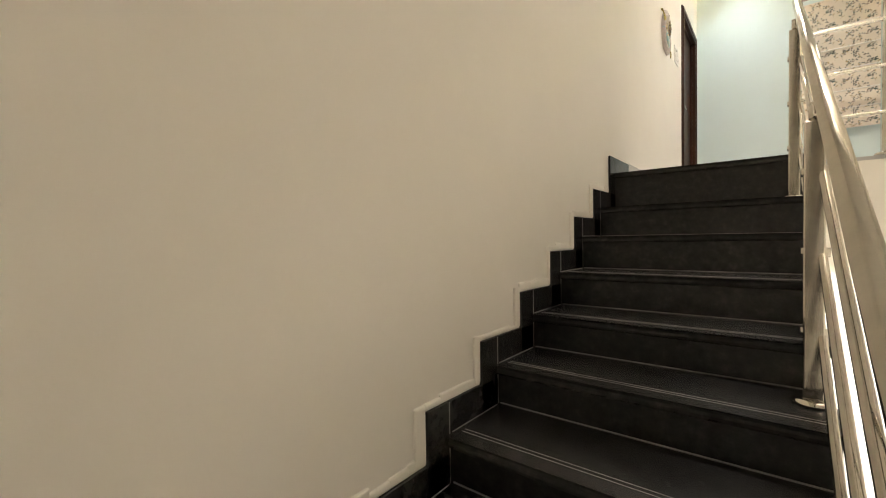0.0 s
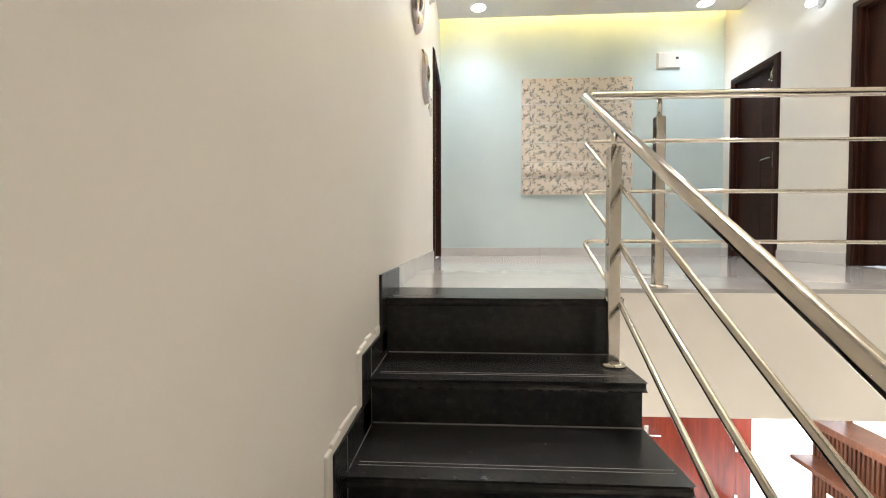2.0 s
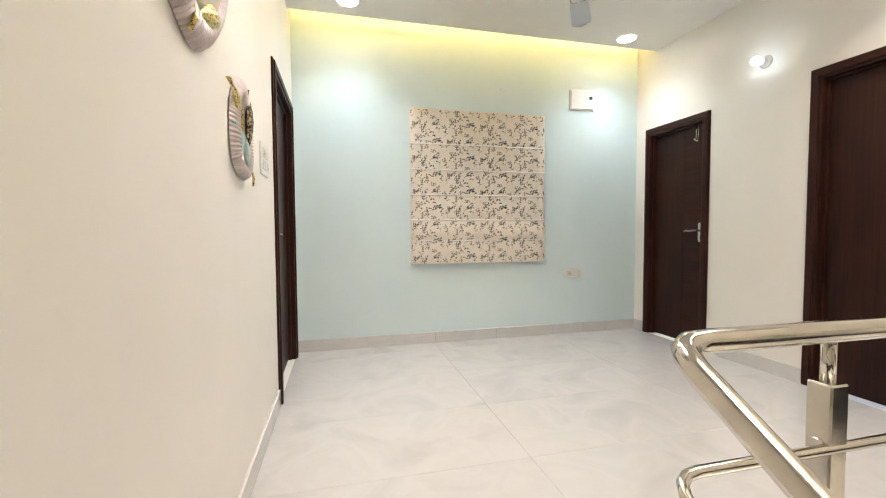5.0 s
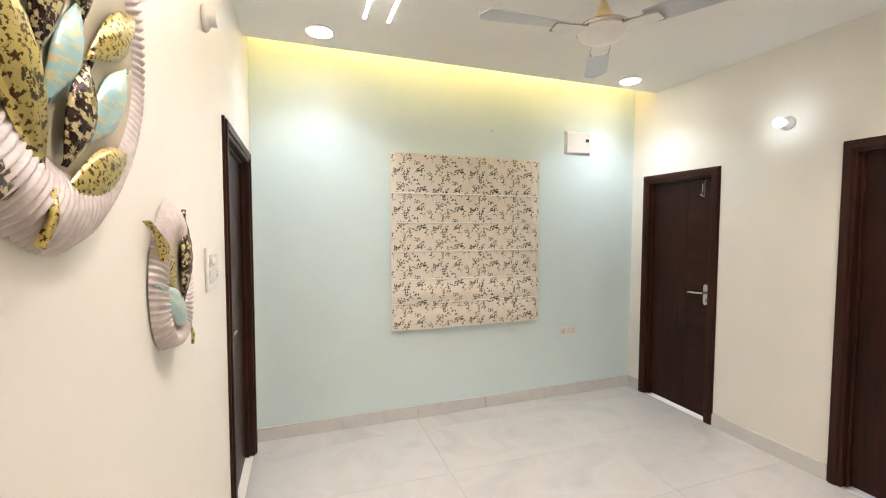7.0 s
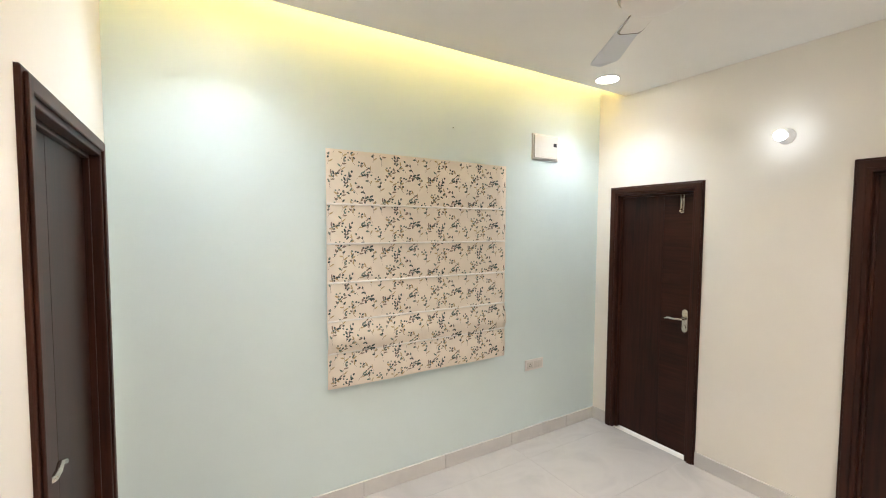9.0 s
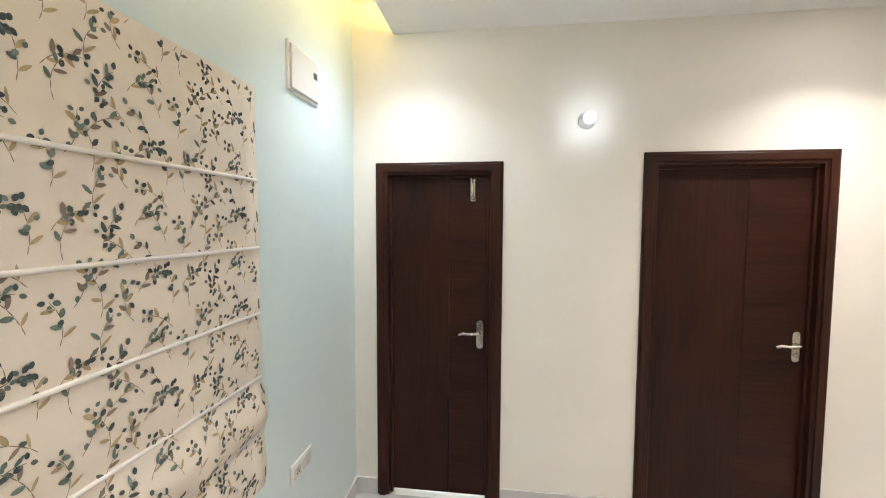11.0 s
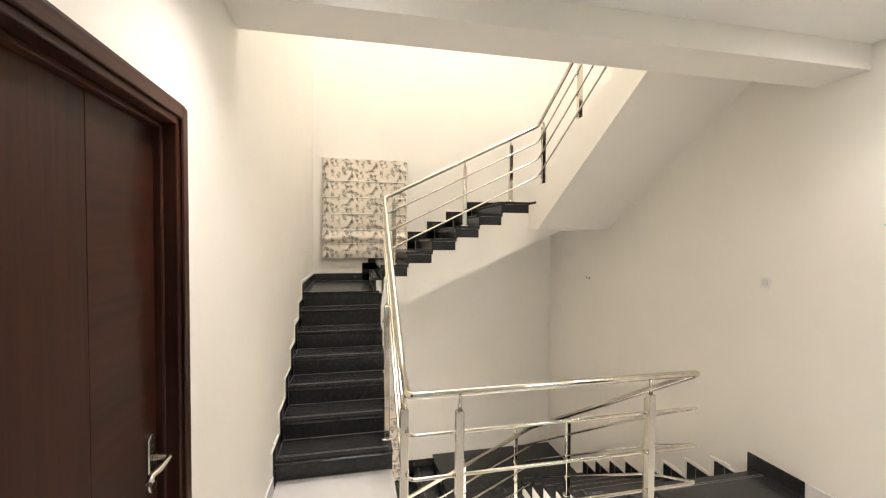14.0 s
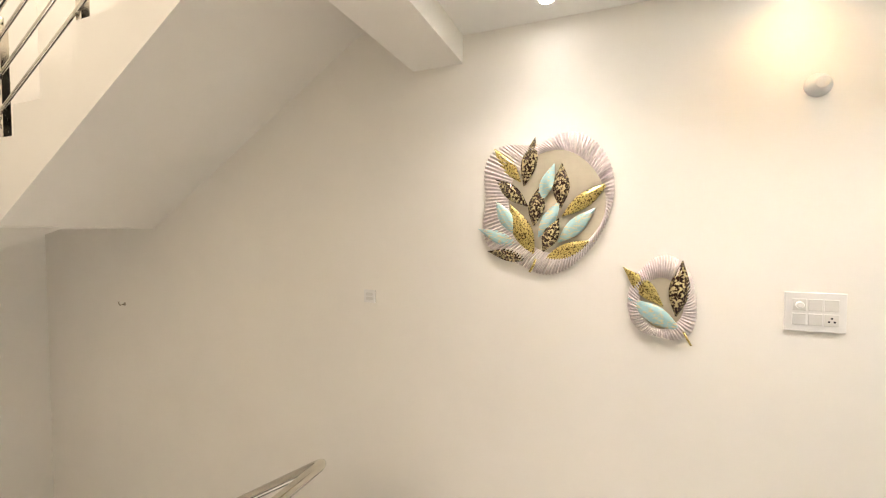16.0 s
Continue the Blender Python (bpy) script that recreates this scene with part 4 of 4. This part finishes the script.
# ceiling fan
FX, FY, FZ = 1.69, 1.94, 2.47
fan = thing("ceiling_fan", "ivory three-blade ceiling fan with chrome trim", "fan", at=(0, 0, 0))
part("rod", tube(bmesh.new(), [(FX, FY, FZ + 0.05), (FX, FY, ZC)], 0.012), FANGOLD, fan)
part("canopy", lathe(bmesh.new(), [(0.020, -0.09), (0.045, -0.06), (0.062, -0.02), (0.064, 0.0)], 28, (FX, FY, ZC)), FANW, fan)
part("cup", lathe(bmesh.new(), [(0.070, 0.035), (0.055, 0.060), (0.032, 0.10), (0.016, 0.14)], 28, (FX, FY, FZ)), FANGOLD, fan)
part("motor", lathe(bmesh.new(), [(0.004, -0.040), (0.05, -0.037), (0.085, -0.028), (0.106, -0.014), (0.113, 0.0), (0.113, 0.012), (0.02, 0.016)], 48, (FX, FY, FZ)), FANW, fan)
part("trim_ring", lathe(bmesh.new(), [(0.112, 0.004), (0.123, 0.009), (0.125, 0.020), (0.116, 0.029), (0.02, 0.032)], 48, (FX, FY, FZ)), CHROME, fan, "chrome trim ring")
part("top_cover", lathe(bmesh.new(), [(0.098, 0.031), (0.096, 0.038), (0.070, 0.046), (0.02, 0.048)], 48, (FX, FY, FZ)), FANGOLD, fan)
for deg in (54, 176, 298):
    c, s = math.cos(radians(deg)), math.sin(radians(deg))
    m = Matrix.Translation((FX, FY, FZ)) @ Matrix.Rotation(radians(deg), 4, "Z")
    bm = bmesh.new()
    n = 16
    top_, bot = [], []
    for i in range(n + 1):
        u = i / n
        xx = 0.19 + 0.43 * u
        hw = 0.050 + 0.018 * u
        if u > 0.9:
            hw *= math.sqrt(max(0.02, 1 - ((u - 0.9) / 0.1) ** 2))
        for side, store in ((-1, top_), (1, bot)):
            store.append((xx, side * hw, 0.012 - side * 0.012 * (1 - 0.3 * u)))
    va = [bm.verts.new(m @ Vector(p)) for p in top_]
    vb = [bm.verts.new(m @ Vector(p)) for p in bot]
    for i in range(n):
        bm.faces.new((va[i], va[i + 1], vb[i + 1], vb[i]))
    bm.normal_update()
    bmesh.ops.solidify(bm, geom=bm.faces[:], thickness=0.004)
    bmesh.ops.recalc_face_normals(bm, faces=bm.faces[:])
    blade_ = part("blade", bm, FANBLADE, fan, "silver-grey fan blade")
    plate = prism(bmesh.new(), [(0.105, -0.046), (0.235, -0.043), (0.255, -0.030), (0.262, 0.030), (0.245, 0.043), (0.105, 0.040)], -0.006, 0.0, "z")
    plate.transform(m)
    part("bracket_plate", plate, FANW, blade_)
    br = tube(bmesh.new(), [m @ Vector(p) for p in ((0.108, -0.046, 0.002), (0.238, -0.044, 0.0), (0.256, -0.038, -0.003), (0.264, 0.034, -0.003), (0.252, 0.043, -0.003), (0.108, 0.040, 0.002))], 0.0045, 8)
    part("bracket", br, CHROME, blade_, "chrome blade bracket")

# ---- the floor below, seen through the well ----
wall("lower_wall_north", "bright lower wall faced with pale marble tiles", CREAM, (-T, YB + 0.1, -H, 3.62, YB + 0.3, -0.58), (3.62, YB + 0.1, -H, 9, YB + 0.3, -0.4))
for i in range(7):
    for j in range(8):
        part("tile", boxm(1.02 + i * 0.2 - 0.099, YB + 0.088, -H + j * 0.3 + 0.001, 1.02 + i * 0.2 + 0.099, YB + 0.1, -H + j * 0.3 + 0.298, 0.002), MARBLE, bpy.data.objects["lower_wall_north"])
wall("lower_wall_east", "lower cream wall with the entrance doorway", CREAM, (3.62, -0.6, -H, 3.77, 2.05, -0.58), (3.62, 2.05, -1.14, 3.77, 3.58, -0.58), (XR + T, -0.6, -0.58, 3.77, YB + 0.3, -0.5))
ent = thing("entrance_frame", "red teak frame of the open entrance", "door frame", kind="structure")
part("jamb", boxm(3.58, 3.49, -H, 3.76, 3.57, -1.15, 0.004), REDV, ent)
part("jamb", boxm(3.625, 2.05, -H, 3.76, 2.12, -1.15, 0.004), REDV, ent)
part("head", boxm(3.61, 2.12, -1.22, 3.76, 3.49, -1.15, 0.004), REDV, ent)
part("threshold", boxm(3.58, 2.12, -H, 3.76, 3.49, -H + 0.02, 0.004), REDV, ent)
red = thing("entrance_door", "red polished teak door standing open", "door")
part("leaf", boxm(2.43, 3.47, -H + 0.02, 3.57, 3.51, -1.225, 0.003), REDV, red)
hp = part("handle_plate", boxm(2.485, 3.462, -2.30, 2.535, 3.47, -2.06, 0.003), CHROME, red, "steel lock plate")
part("lever", tube(bmesh.new(), [(2.51, 3.462, -2.16), (2.51, 3.42, -2.16), (2.53, 3.412, -2.16), (2.65, 3.415, -2.165)], 0.011, 10), CHROME, hp)
for z in (-2.95, -2.3, -1.5):
    part("hinge", boxm(3.55, 3.458, z - 0.06, 3.582, 3.471, z + 0.06, 0.003), CHROME, red)
part("door_stop", lathe(bmesh.new(), [(0.02, -0.02), (0.02, 0.0)], 12, (2.56, 3.47, -H + 0.09), "y"), CHROME, red)
slat = thing("slatted_panel", "brown slatted wood wall panel with a shelf", "panelling")
part("backing", boxm(3.585, 0.9, -H, 3.62, 2.38, -1.42), SLATW, slat)
for i in range(37):
    part("slat", boxm(3.555, 0.905 + i * 0.04, -H, 3.586, 0.93 + i * 0.04, -1.42, 0.002), SLATW, slat)
part("top", boxm(3.33, 0.85, -1.42, 3.62, 2.395, -1.36, 0.003), SLATW, slat, "thick brown wooden top")
part("shelf", boxm(3.36, 1.55, -1.85, 3.56, 2.38, -1.81, 0.003), SLATW, slat)
part("dark_panel", boxm(3.53, 0.95, -3.0, 3.552, 1.95, -2.0, 0.004), GREY, slat, "glossy charcoal panel")
fitting("lower_switch_board", "white switch board on the slatted panel", "switch", 2.13, -2.16, 0.14, 0.18, 3.555, "x", -1, [(0.15, 0.85, 0.15, 0.5, ""), (0.15, 0.85, 0.53, 0.85, "")])
tagged(part("ground", boxm(3.8, -40, -H - 0.3, 60, 60, -H - 0.11), STONE), "pale paved ground outside the entrance", "ground", kind="structure")
wall("lower_wall_outer", "pale wall across the porch", WHITE, (6.5, -2, -H, 6.7, 9, 0.2))

# floor tiles of the gallery
TS = 0.6
ty = EDGE
rows_y = []
while ty < YB - 0.05:
    rows_y.append((ty, min(ty + TS, YB)))
    ty += TS
for a, b in rows_y:
    tx = 0.0
    while tx < XR - 0.03:
        e = min(tx + 1.2, XR)
        part("tile", boxm(tx + 0.0006, a + 0.0006, -0.01, e - 0.0006, b - 0.0006, 0.0, 0.0004), TILE, floor)
        tx += 1.2


# small hook left in the stair wall
hook = thing("wall_hook", "small metal hook in the stair wall", "hook")
part("rose", lathe(bmesh.new(), [(0.014, 0.0), (0.014, 0.004), (0.008, 0.007)], 14, (0, -2.27, 1.17), "x"), CHROME, hook)
part("peg", tube(bmesh.new(), [(0.005, -2.27, 1.17), (0.035, -2.27, 1.165), (0.045, -2.27, 1.178), (0.045, -2.27, 1.195)], 0.004, 8), CHROME, hook)
